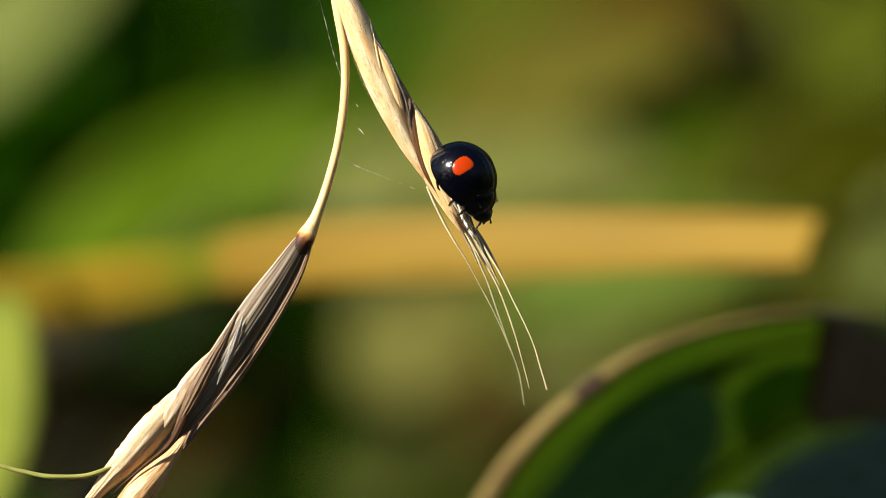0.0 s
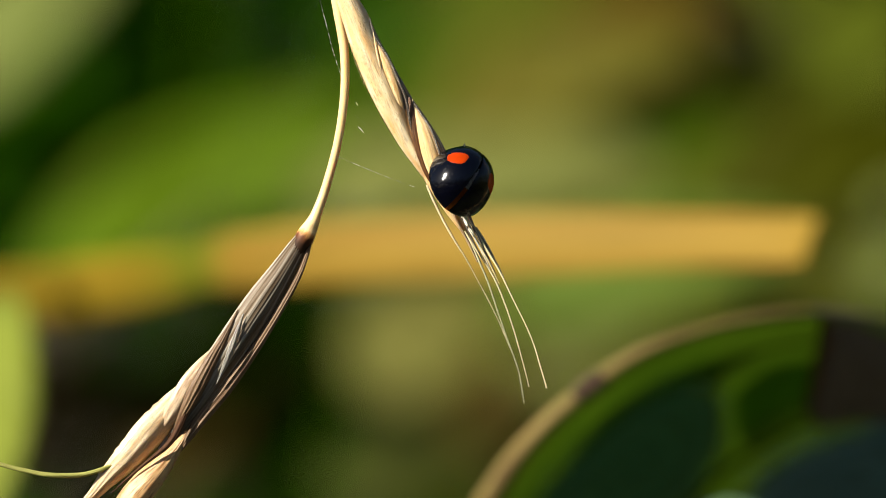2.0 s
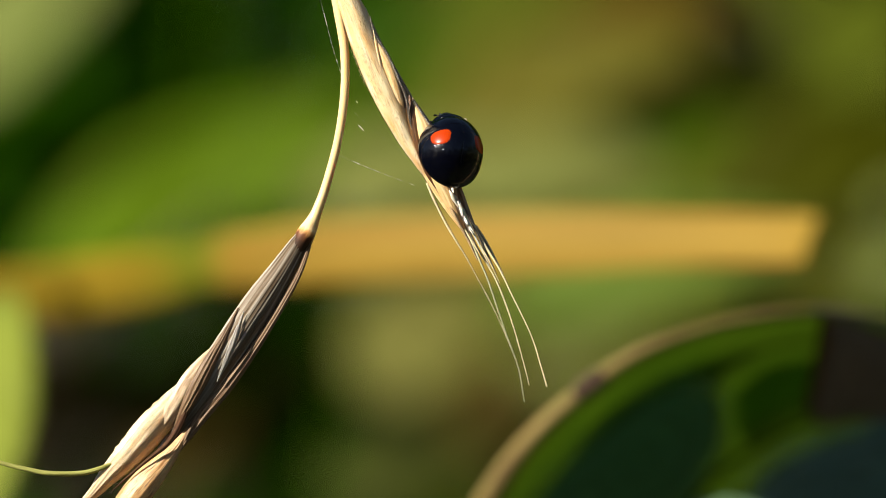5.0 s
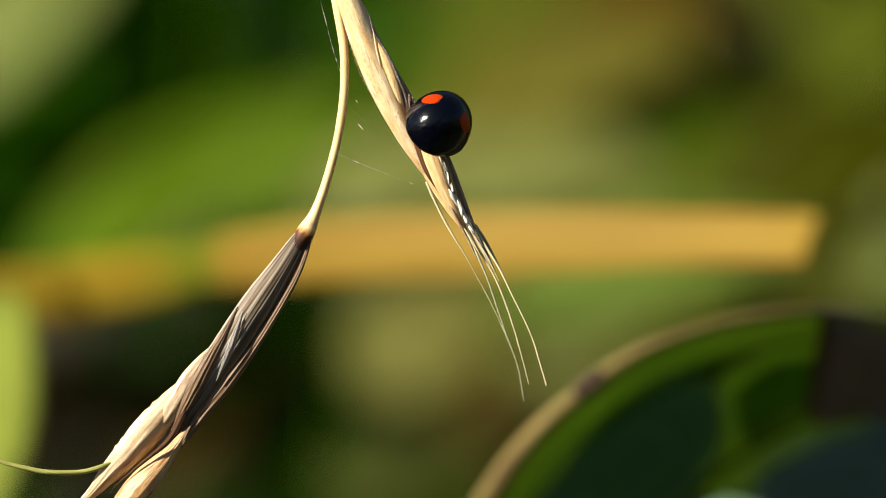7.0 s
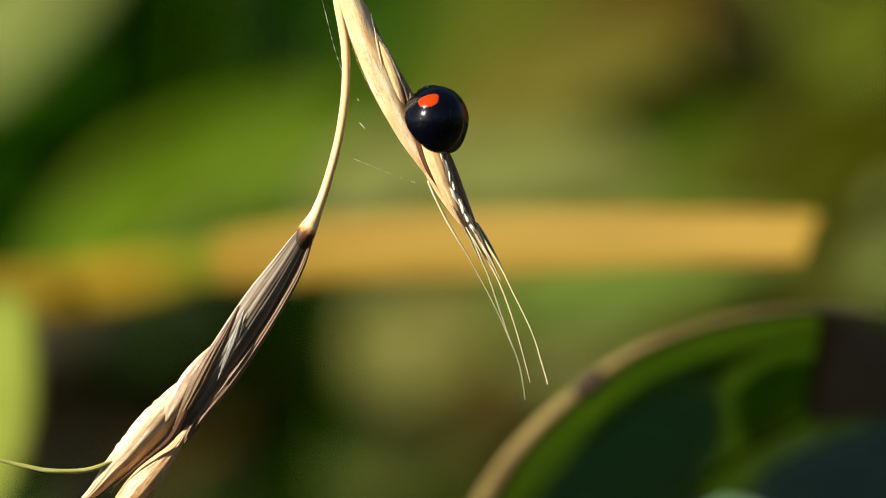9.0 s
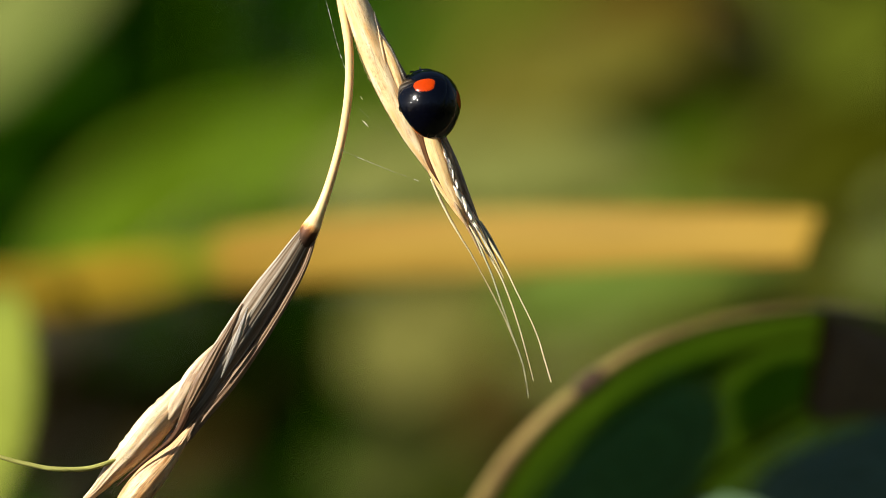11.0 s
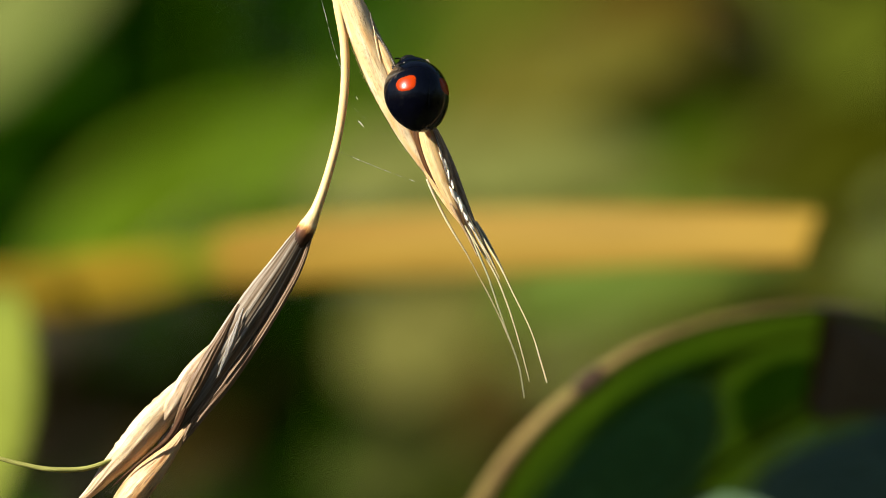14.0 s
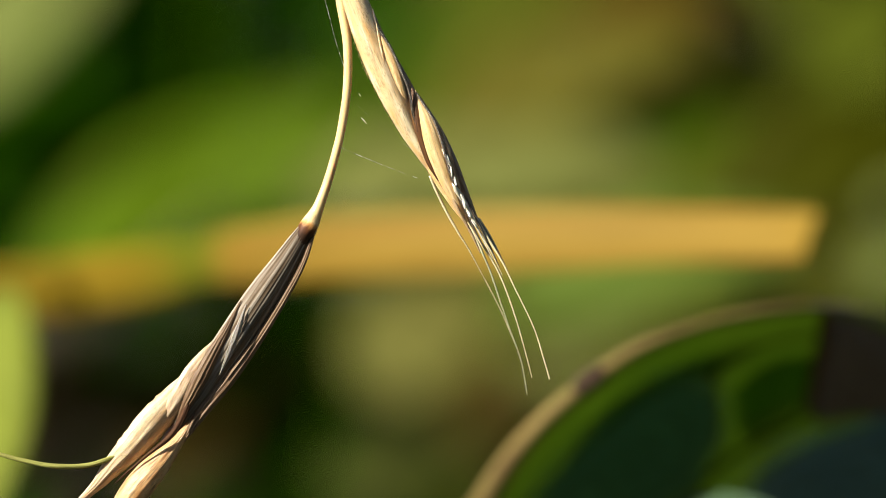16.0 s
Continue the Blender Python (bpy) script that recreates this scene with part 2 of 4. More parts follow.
def soil_of():
    mat, nt, bsdf = blank("weedy_soil", 0.95)
    ob = nt.nodes.new("ShaderNodeTexCoord").outputs["Object"]
    big = ramp(nt, noise_of(nt, ob, 3.0, 6.0), ((0.35, (0.05, 0.035, 0.02)), (0.65, (0.045, 0.06, 0.018))))
    small = ramp(nt, noise_of(nt, ob, 60.0, 5.0), ((0.3, (0.35, 0.35, 0.35)), (0.7, (1, 1, 1))))
    nt.links.new(mixed(nt, 1.0, big, small, "MULTIPLY"), bsdf.inputs["Base Color"])
    bumped(nt, bsdf, noise_of(nt, ob, 40.0, 6.0), 0.8, 0.01)
    return mat


SOIL = soil_of()


def shell_of(name, colour, rough, coat, relief=0.0, fleck=None, gloss=0.24, haze=0.05, pits=False):
    mat, nt, bsdf = blank(name, rough)
    bsdf.inputs["Specular IOR Level"].default_value = gloss
    ob = nt.nodes.new("ShaderNodeTexCoord").outputs["Object"]
    fine = noise_of(nt, ob, 9000.0, 2.0)
    shade = ramp(nt, noise_of(nt, ob, 1500.0, 3.0), ((0.3, tuple(c * 0.75 for c in colour)), (0.7, fleck or colour)))
    nt.links.new(shade, bsdf.inputs["Base Color"])
    bsdf.inputs["Coat Weight"].default_value = coat
    bsdf.inputs["Coat Roughness"].default_value = haze
    if relief:
        if pits:
            fine = ramp(nt, noise_of(nt, ob, 4200.0, 2.0), ((0.26, (0, 0, 0)), (0.42, (0.9, 0.9, 0.9)), (0.75, (1, 1, 1))))
        bumped(nt, bsdf, fine, relief, 0.00001)
    return mat


BLACK = shell_of("black_shell", (0.0008, 0.0010, 0.0032), 0.115, 0.03, 1.0, gloss=0.27, haze=0.26, pits=True)
BLACK_DULL = shell_of("black_cuticle", (0.006, 0.005, 0.005), 0.32, 0.2, 0.4)
ORANGE = shell_of("orange_spot", (0.42, 0.034, 0.0007), 0.24, 0.0, 0.10, gloss=0.14)
BELLY = shell_of("orange_cuticle", (0.56, 0.085, 0.004), 0.22, 0.5, 0.8, (0.78, 0.17, 0.008))
LEG = shell_of("leg_cuticle", (0.018, 0.011, 0.008), 0.35, 0.2, 0.3)


def membrane_of():
    mat, nt, bsdf = blank("wing_membrane", 0.28)
    ob = nt.nodes.new("ShaderNodeTexCoord").outputs["Object"]
    ripple = noise_of(nt, ob, 1500.0, 3.0, (1.0, 0.4, 1.0))
    nt.links.new(ramp(nt, ripple, ((0.35, (0.16, 0.07, 0.03)), (0.60, (0.80, 0.73, 0.62)))), bsdf.inputs["Base Color"])
    bsdf.inputs["Specular IOR Level"].default_value = 1.0
    bsdf.inputs["Transmission Weight"].default_value = 0.25
    bsdf.inputs["Alpha"].default_value = 0.82
    bumped(nt, bsdf, ripple, 0.9, 0.0001)
    return mat


MEMBRANE = membrane_of()
VEIN = shell_of("wing_vein", (0.12, 0.06, 0.025), 0.4, 0.0)
CREASE = shell_of("wing_crease", (0.80, 0.74, 0.66), 0.25, 0.0, gloss=0.6)


def silk_of():
    mat, nt, bsdf = blank("silk", 0.3)
    ob = nt.nodes.new("ShaderNodeTexCoord").outputs["Object"]
    nt.links.new(ramp(nt, noise_of(nt, ob, 2500.0, 2.0), ((0.35, (0.25, 0.25, 0.18)), (0.65, (0.8, 0.8, 0.7)))), bsdf.inputs["Base Color"])
    nt.links.new(ramp(nt, noise_of(nt, ob, 3500.0, 2.0), ((0.42, (0.06, 0.06, 0.06)), (0.62, (0.8, 0.8, 0.8)))), bsdf.inputs["Alpha"])
    return mat


SILK = silk_of()


# ---------------------------------------------------------------- builders
def mesh_of(name, bm, material, smooth=True):
    me = bpy.data.meshes.new(name)
    bm.normal_update()
    bm.to_mesh(me)
    bm.free()
    me.materials.append(material)
    if smooth:
        me.shade_smooth()
    return me


def part(name, bm, material, parent, label="", at=None):
    ob = new(name, mesh_of(name, bm, material))
    ob.parent = parent
    if at is not None:
        ob.matrix_basis = at
    return tagged(ob, label)


def thing(name, label, category, at=None, group="", kind=""):
    ob = new(name)
    ob.empty_display_size = 0.002
    if at is not None:
        ob.matrix_world = at
    return tagged(ob, label, category, group, kind)


def glide(rows, n):
    """n + 1 even steps along rows of numbers, smoothly (Catmull-Rom)."""
    r = np.array(rows, float)
    out = []
    for i in range(n + 1):
        s = i / n * (len(r) - 1)
        k = min(int(s), len(r) - 2)
        f = s - k
        p0, p1, p2, p3 = r[max(k - 1, 0)], r[k], r[k + 1], r[min(k + 2, len(r) - 1)]
        out.append(0.5 * (2 * p1 + (p2 - p0) * f + (2 * p0 - 5 * p1 + 4 * p2 - p3) * f * f + (3 * p1 - p0 - 3 * p2 + p3) * f ** 3))
    return np.array(out)


def add_grid(bm, grid, closed=False, uvs=None):
    """Faces over rows of points; closed joins each row's end to its start."""
    layer = bm.loops.layers.uv.verify()
    vs = [[bm.verts.new(p) for p in row] for row in grid]
    rows, cols = len(vs), len(vs[0])
    for i in range(rows - 1):
        for j in range(cols if closed else cols - 1):
            k = (j + 1) % cols
            f = bm.faces.new((vs[i][j], vs[i][k], vs[i + 1][k], vs[i + 1][j]))
            for loop, (a, b) in zip(f.loops, ((i, j), (i, j + 1), (i + 1, j + 1), (i + 1, j))):
                loop[layer].uv = (b / (cols if closed else cols - 1), a / (rows - 1))
    return vs


def tube(rows, sides=10, steps=40, rough=0.0, bm=None):
    """A round stalk along rows of (x, z, y, radius)."""
    bm = bm or bmesh.new()
    line = glide(rows, steps)
    grid = []
    for i, (x, z, y, r) in enumerate(line):
        a, b = line[max(i - 1, 0)], line[min(i + 1, steps)]
        d = Vector((b[0] - a[0], b[2] - a[2], b[1] - a[1])).normalized()
        side = d.cross(Vector((0, -1, 0)))
        side = side.normalized() if side.length > 1e-4 else Vector((1, 0, 0))
        face = side.cross(d).normalized()
        c = Vector((x, y, z))
        ring = []
        for j in range(sides):
            t = 2 * math.pi * j / sides
            q = r * (1 + rough * noise.noise(Vector((x * 1.3, z * 1.3, j * 1.7))))
            ring.append((c + side * (q * math.cos(t)) + face * (q * math.sin(t))) * MM)
        grid.append(ring)
    vs = add_grid(bm, grid, closed=True)
    bm.faces.new(vs[0][::-1]), bm.faces.new(vs[-1])
    return bm


def husk(rows, bend=70.0, turn=0.0, ribs=7, rib=0.018, thick=0.05, steps=44, across=20, bm=None, fray=0.02, twist=0.0):
    """A dry scale along rows of (x, z, y, half width): rolled about its length by bend degrees to each side, ribbed,
    turned by turn degrees about its length, with a thickness and a slightly torn edge."""
    bm = bm or bmesh.new()
    line = glide(rows, steps)
    top, low = [], []
    arc = radians(bend)
    for i, (x, z, y, w) in enumerate(line):
        a, b = line[max(i - 1, 0)], line[min(i + 1, steps)]
        d = Vector((b[0] - a[0], b[2] - a[2], b[1] - a[1])).normalized()
        side = d.cross(Vector((0, -1, 0))).normalized()
        face = side.cross(d).normalized()
        rot = Matrix.Rotation(radians(turn + twist * i / steps), 3, d)
        side, face = rot @ side, rot @ face
        if face.y > 0 and abs(turn) < 90:
            face, side = -face, -side
        c = Vector((x, y, z))
        w = max(w, 0.012)
        ring, back = [], []
        for j in range(across + 1):
            u = 2 * j / across - 1
            t = u * arc
            rad = w / math.sin(min(arc, math.pi / 2))
            ridge = rib * math.cos(u * math.pi * ribs) * min(1, w * 3) + 0.012 * noise.noise(Vector((u * 6, i * 0.35, w * 5)))
            torn = 1 + fray * noise.noise(Vector((i * 0.9, u * 2, 3.0))) * (abs(u) > 0.9)
            o = side * (rad * math.sin(t) * torn) + face * ((rad + ridge) * math.cos(t) - rad * math.cos(arc))
            inward = (side * math.sin(t) + face * math.cos(t)) * min(thick, w * 0.6)
            ring.append((c + o) * MM)
            back.append((c + o - inward) * MM)
        top.append(ring + back[::-1])
    vs = add_grid(bm, top, closed=True)
    bm.faces.new(vs[0][::-1]), bm.faces.new(vs[-1])
    return bm


def ball(radii, at=(0, 0, 0), seg=20, rings=12, bm=None, warp=None):
    """An egg of the given half lengths; warp(point) bends it."""
    bm = bm or bmesh.new()
    grid = []
    for i in range(rings + 1):
        p = math.pi * (0.02 + 0.96 * i / rings)
        ring = []
        for j in range(seg):
            t = 2 * math.pi * j / seg
            v = Vector((radii[0] * math.sin(p) * math.cos(t), radii[1] * math.cos(p), radii[2] * math.sin(p) * math.sin(t))) + Vector(at)
            ring.append((warp(v) if warp else v) * MM)
        grid.append(ring)
    vs = add_grid(bm, grid, closed=True)
    bm.faces.new(vs[0][::-1]), bm.faces.new(vs[-1])
    bmesh.ops.recalc_face_normals(bm, faces=bm.faces[:])
    return bm


def leaf_bm(length, width, curl=0.15, fold=0.2, wave=0.04, tip=0.8, seed=0, steps=16, across=8, thick=0.25):
    """A leaf blade along +y with its face to +z, in millimetres: pointed, folded at the midrib, curled along its length."""
    bm = bmesh.new()
    rows = []
    for i in range(steps + 1):
        v = i / steps
        w = width / 2 * (math.sin(math.pi * v ** tip) ** 0.75 + 0.02)
        upper, under = [], []
        for j in range(across + 1):
            u = 2 * j / across - 1
            x = u * w
            y = v * length
            z = abs(u) * w * fold - curl * length * v * v + wave * length * noise.noise(Vector((u * 1.5 + seed * 7.1, v * 3, seed)))
            z -= 0.012 * width * math.exp(-(u * 9) ** 2)
            upper.append(Vector((x, y, z)) * MM)
            under.append(Vector((x, y, z - thick)) * MM)
        rows.append(upper + under[::-1])
    vs = add_grid(bm, rows, closed=True)
    bm.faces.new(vs[0][::-1]), bm.faces.new(vs[-1])
    bmesh.ops.recalc_face_normals(bm, faces=bm.faces[:])
    return bm


def out(x, z, d):
    """The place that lies behind (x, z) of the grass's plane, d further from the lens."""
    k = 1 + d / REACH
    return Vector((x * k, d, HIGH + z * k)) * MM


# ---------------------------------------------------------------- ground
def ground_bm():
    bm = bmesh.new()
    n = 60
    def far(i):
        s = 2 * i / n - 1
        return math.copysign(abs(s) ** 3 * 60 + abs(s) * 1.2, s)
    grid = []
    for i in range(n + 1):
        row = []
        for j in range(n + 1):
            x, y = far(j), far(i)
            near = math.exp(-(x * x + y * y) / 20)
            h = 0.018 * noise.noise(Vector((x * 4, y * 4, 0))) * near + 0.3 * noise.noise(Vector((x * 0.1, y * 0.1, 2))) * (1 - near)
            row.append(Vector((x, y, h)))
        grid.append(row)
    add_grid(bm, grid)
    bmesh.ops.recalc_face_normals(bm, faces=bm.faces[:])
    return bm


ground = new("ground", mesh_of("ground", ground_bm(), SOIL))
tagged(ground, "uneven brown soil with low green weeds", "ground", kind="structure")


# ---------------------------------------------------------------- far thicket
def thicket(name, label, count, x0, x1, y0, y1, z1, size, material, seed, ragged=0.32):
    """Many small leaves on thin upright twigs, joined: far growth that nobody could count."""
    rnd = random.Random(seed)
    verts, faces = [], []
    for i in range(count):
        c = Vector((rnd.uniform(x0, x1), rnd.uniform(y0, y1), z1 * rnd.random() ** 0.8))
        # the growth stands in tufts, with a ragged border and an uneven top
        c.x += ragged * noise.noise(Vector((c.y * 2.1, c.z * 1.5, seed))) + ragged * 0.5 * rnd.gauss(0, 0.5)
        c.y += ragged * noise.noise(Vector((c.x * 2.1, c.z * 1.5, seed + 9))) + ragged * 0.5 * rnd.gauss(0, 0.5)
        c.z *= 1 + 0.9 * ragged * noise.noise(Vector((c.x * 2.5, c.y * 2.5, seed + 5)))
        q = Euler((rnd.uniform(-1.2, 1.2), rnd.uniform(-1.2, 1.2), rnd.uniform(0, 6.28))).to_matrix()
        s = size * rnd.uniform(0.6, 1.4)
        k = len(verts)
        for p in ((0, 0, 0), (0.30, 0.35, 0.07), (0.24, 0.75, 0.05), (0, 1.05, -0.12), (-0.24, 0.75, 0.05), (-0.30, 0.35, 0.07), (0, 0.5, 0)):
            verts.append(c + q @ (Vector(p) * s))
        for a, b in ((0, 1), (1, 2), (2, 3), (3, 4), (4, 5), (5, 0)):
            faces.append((k + a, k + b, k + 6))
    for i in range(count // 12):
        x, y, h = rnd.uniform(x0, x1), rnd.uniform(y0, y1), z1 * rnd.uniform(0.5, 1.0)
        lx, ly, r = rnd.uniform(-0.1, 0.1), rnd.uniform(-0.1, 0.1), rnd.uniform(0.0015, 0.004)
        k = len(verts)
        for zz, rr, f in ((-0.02, r, 0), (h, r * 0.4, 1)):
            for a in range(4):
                verts.append(Vector((x + lx * f + rr * math.cos(a * 1.571), y + ly * f + rr * math.sin(a * 1.571), zz)))
        for a in range(4):
            b = (a + 1) % 4
            faces.append((k + a, k + b, k + 4 + b, k + 4 + a))
    me = bpy.data.meshes.new(name)
    me.from_pydata(verts, [], faces)
    me.materials.append(material)
    return tagged(new(name, me), label, "shrubs", kind="stuff")


def thicket_mat(name, a, b, c):
    mat, nt, bsdf = blank(name, 0.7)
    bsdf.inputs["Specular IOR Level"].default_value = 0.0
    isl = nt.nodes.new("ShaderNodeNewGeometry").outputs["Random Per Island"]
    nt.links.new(ramp(nt, isl, ((0.0, a), (0.55, b), (1.0, c))), bsdf.inputs["Base Color"])
    return mat


DEEP = thicket_mat("deep_foliage", (0.009, 0.046, 0.0004), (0.016, 0.070, 0.0004), (0.034, 0.070, 0.001))
MIXED = thicket_mat("mixed_foliage", (0.03, 0.05, 0.012), (0.07, 0.09, 0.02), (0.12, 0.09, 0.035))
thicket("thicket", "dense dark green shrub growth in the distance", 9000, -1.3, 1.3, 1.25, 2.1, 1.5, 0.07, DEEP, 11, 0.03)
OLIVE = thicket_mat("olive_foliage", (0.042, 0.064, 0.005), (0.072, 0.090, 0.009), (0.10, 0.085, 0.014))
thicket("thicket", "olive and brown weeds, half in the sun", 3200, 0.018, 0.42, 0.72, 1.1, 0.85, 0.034, OLIVE, 21, 0.0)
thicket("thicket", "mixed olive and brown weeds in the distance", 9000, -6.0, 6.0, 2.3, 5.0, 1.9, 0.12, MIXED, 12)
thicket("thicket", "mixed olive weeds beyond the camera", 3000, -6.0, 6.0, -6.0, -3.2, 1.1, 0.12, MIXED, 13)

# unseen weeds, added to darken what the beetle's shell reflects
thicket("thicket", "unseen green weeds behind the camera", 4500, -2.2, 2.2, -2.4, -0.9, 0.85, 0.07, MIXED, 14)
thicket("thicket", "unseen green weeds beside the grass", 2500, -2.6, -0.95, -0.9, 1.2, 0.75, 0.07, MIXED, 15)
thicket("thicket", "unseen green weeds beside the grass", 2500, 0.75, 2.4, -0.9, 1.2, 0.85, 0.07, MIXED, 16)

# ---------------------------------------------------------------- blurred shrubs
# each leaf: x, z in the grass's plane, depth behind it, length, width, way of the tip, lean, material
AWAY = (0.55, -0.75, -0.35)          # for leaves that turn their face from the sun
SHRUBS = (
    ("shrub", "leafy green shrub with broad sunlit leaves", -180, 620, (
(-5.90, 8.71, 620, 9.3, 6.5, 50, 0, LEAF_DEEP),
        (-22.85, -1.96, 520, 21.1, 6.8, 27, 0, LEAF_FRESH),
        (-15.26, 1.42, 560, 13.3, 5.0, 34, 0, LEAF_GREEN),
        (-12.08, 2.32, 500, 9.3, 5.3, 14, 0, LEAF_MEADOW),
        (-29.69, 6.67, 600, 16.1, 7.6, 45, 0, LEAF_GREY),
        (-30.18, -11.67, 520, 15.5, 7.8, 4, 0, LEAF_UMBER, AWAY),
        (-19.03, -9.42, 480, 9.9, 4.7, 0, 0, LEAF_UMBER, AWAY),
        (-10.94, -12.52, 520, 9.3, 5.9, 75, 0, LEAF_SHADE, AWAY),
        (-16.84, -12.45, 560, 5.9, 5.3, 20, 0, LEAF_BROWN),
    )),
    ("shrub", "half-withered shrub with olive and brown leaves", 160, 700, (
        (-0.66, 5.71, 460, 13.0, 7.8, 20, 0, LEAF_TAWNY),
        (-8.16, 2.40, 430, 13.3, 5.6, 5, 0, LEAF_LIGHT),
        (-1.51, 3.12, 410, 13.9, 5.0, -3, 0, LEAF_LIGHT),
        (-1.30, 5.04, 480, 9.9, 5.9, 60, 0, LEAF_GREEN),
        (-1.50, 12.67, 520, 12.4, 4.3, 5, 0, LEAF_MID),
        (2.69, -2.81, 380, 17.4, 5.9, 4, 0, LEAF_LIME),
        (-5.06, -7.33, 460, 9.6, 7.4, 30, 0, LEAF_KHAKI),
        (0.59, -10.24, 480, 8.4, 5.6, 20, 0, LEAF_BROWN),
        (-6.88, -13.28, 540, 13.0, 6.5, 8, 0, LEAF_MOSS),
        (3.92, -7.25, 440, 10.2, 4.7, 25, 0, LEAF_LIGHT),
    )),
    ("shrub", "olive green shrub with loose leaves", 330, 560, (
        (6.43, 13.28, 500, 9.9, 3.7, -8, 0, LEAF_RUSSET),
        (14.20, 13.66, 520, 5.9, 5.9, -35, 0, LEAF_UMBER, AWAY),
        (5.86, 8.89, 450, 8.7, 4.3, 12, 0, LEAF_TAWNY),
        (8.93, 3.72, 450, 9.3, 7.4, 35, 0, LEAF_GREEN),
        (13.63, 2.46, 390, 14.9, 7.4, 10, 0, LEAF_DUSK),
        (19.37, 7.74, 500, 10.2, 6.5, 50, 0, LEAF_MID),
        (16.58, -3.70, 420, 7.8, 3.1, 14, 0, LEAF_OLIVE),
        (23.00, -2.12, 300, 3.4, 2.5, 40, 0, LEAF_GREY),
        (23.82, 1.88, 300, 2.2, 1.2, 60, 0, LEAF_GREY),
    )),
)


def facing(place, way, lean, toward=(-0.30, -0.85, 0.42)):
    """A leaf's pose: its base at place, its tip the given way in the upright plane, its face turned toward."""
    n = Vector(toward).normalized()
    y = Vector((math.cos(radians(way)), 0.15, math.sin(radians(way))))
    y = (y - n * y.dot(n)).normalized()
    x = y.cross(n)
    m = Matrix((x, y, n)).transposed().to_4x4()
    return Matrix.Translation(place) @ m @ Matrix.Rotation(radians(lean), 4, "Y")


def shrub(name, label, foot_x, foot_y, leaves, seed):
    foot = Vector((foot_x * MM, foot_y * MM, 0))
    bush = thing(name, label, "shrub", Matrix.Translation(foot))
    back = Matrix.Translation(-foot)
    tops = []
    trunk_rows = [(foot_x * (1 - 0.0), -15, foot_y, 4.0), (foot_x + 8, 200, foot_y + 10, 3.2), (foot_x - 6, 430, foot_y + 25, 2.6), (foot_x + 5, 640, foot_y + 40, 1.6)]
    part("trunk", tube(trunk_rows, 10, 24, 0.2), BARK, bush, at=back)
    for i, (x, z, d, length, width, way, lean, mat, *turned) in enumerate(leaves):
        k = 1 + d / REACH
        place = out(x, z, d)
        m = facing(place, way, lean, *turned)
        ob = part("leaf", leaf_bm(length * k, width * k, 0.12, 0.15, 0.05, 0.85, seed * 10 + i), mat, bush, at=back @ m)
        p = place / MM
        bz = p.z - 60 - 0.25 * abs(p.x - foot_x)
        bz = min(max(bz, 60), 600)
        rows = [(foot_x, bz, foot_y + 20, 1.4), (foot_x * 0.6 + p.x * 0.4, bz + (p.z - bz) * 0.3, foot_y * 0.5 + p.y * 0.5 + 15, 1.0), (p.x, p.z, p.y, 0.4)]
        part("twig", tube(rows, 6, 14), BARK, bush, at=back)
    return bush


for i, (name, label, fx, fy, leaves) in enumerate(SHRUBS):
    shrub(name, label, fx, fy, leaves, i + 1)


# ---------------------------------------------------------------- dry reed blade behind the grass
def reed_blade():
    foot = Vector((-0.098, 0.15, 0.0))
    plant = thing("dry_reed", "withered yellow reed with one long straw-coloured blade", "reed", Matrix.Translation(foot))
    back = Matrix.Translation(-foot)
    # the blade comes nearer towards its blunt tip; x, z, half width
    line = [(-60.0, -4.6, 1.5), (-24.30, -2.72, 1.62), (-19.65, -2.20, 1.66), (-15.00, -1.42, 1.42), (-13.20, -1.02, 1.22), (-11.28, -0.72, 1.55), (-5.70, -0.25, 1.78), (3.60, 0.14, 1.82), (12.90, 0.42, 1.58), (19.10, 0.46, 1.46), (20.25, 0.46, 1.32)]
    rows = []
    for i, (x, z, w) in enumerate(line):
        d = min(92 - 0.95 * x, 125)
        k = 1 + d / REACH
        rows.append((x * k, HIGH + z * k, d + 2 * math.sin(i * 0.9), w * k))
    bm = husk(rows, bend=15, turn=14, twist=-34, ribs=9, rib=0.03, thick=0.35, steps=70, across=16)
    blade = part("blade", bm, REED, plant, at=back)
    part("culm", tube([(-98, -10, 150, 2.4), (-99, 220, 150, 2.2), (-97, 420, 147, 2.0), (rows[0][0] + 4, rows[0][1], rows[0][2], 1.6)], 10, 24), REED, plant, at=back)
    return blade, back


REED_BLADE, REED_HOME = reed_blade()


# ---------------------------------------------------------------- the two nearer leaves
RIM_LINE = [(0.19, -17.64), (2.42, -13.61), (4.71, -10.45), (7.53, -7.84), (10.42, -5.80), (13.83, -4.46), (17.24, -3.69), (20.34, -3.35), (22.51, -3.56), (25.30, -4.46), (29.02, -6.48)]


def leaf_depth(x, z):
    """How far behind the grass the broad leaf's face lies at (x, z): it slopes away from the sun."""
    return 40 + 0.9 * (x - 6) - 1.3 * (z + 8) + 0.25 * noise.noise(Vector((x * 0.35, z * 0.35, 4)))


def leaf_place(x, z, lift=0.0):
    d = leaf_depth(x, z)
    k = 1 + d / REACH
    n = Vector((0.48, -0.535, -0.695))
    return Vector((x * k, d, HIGH + z * k)) * MM + n * (lift * MM)


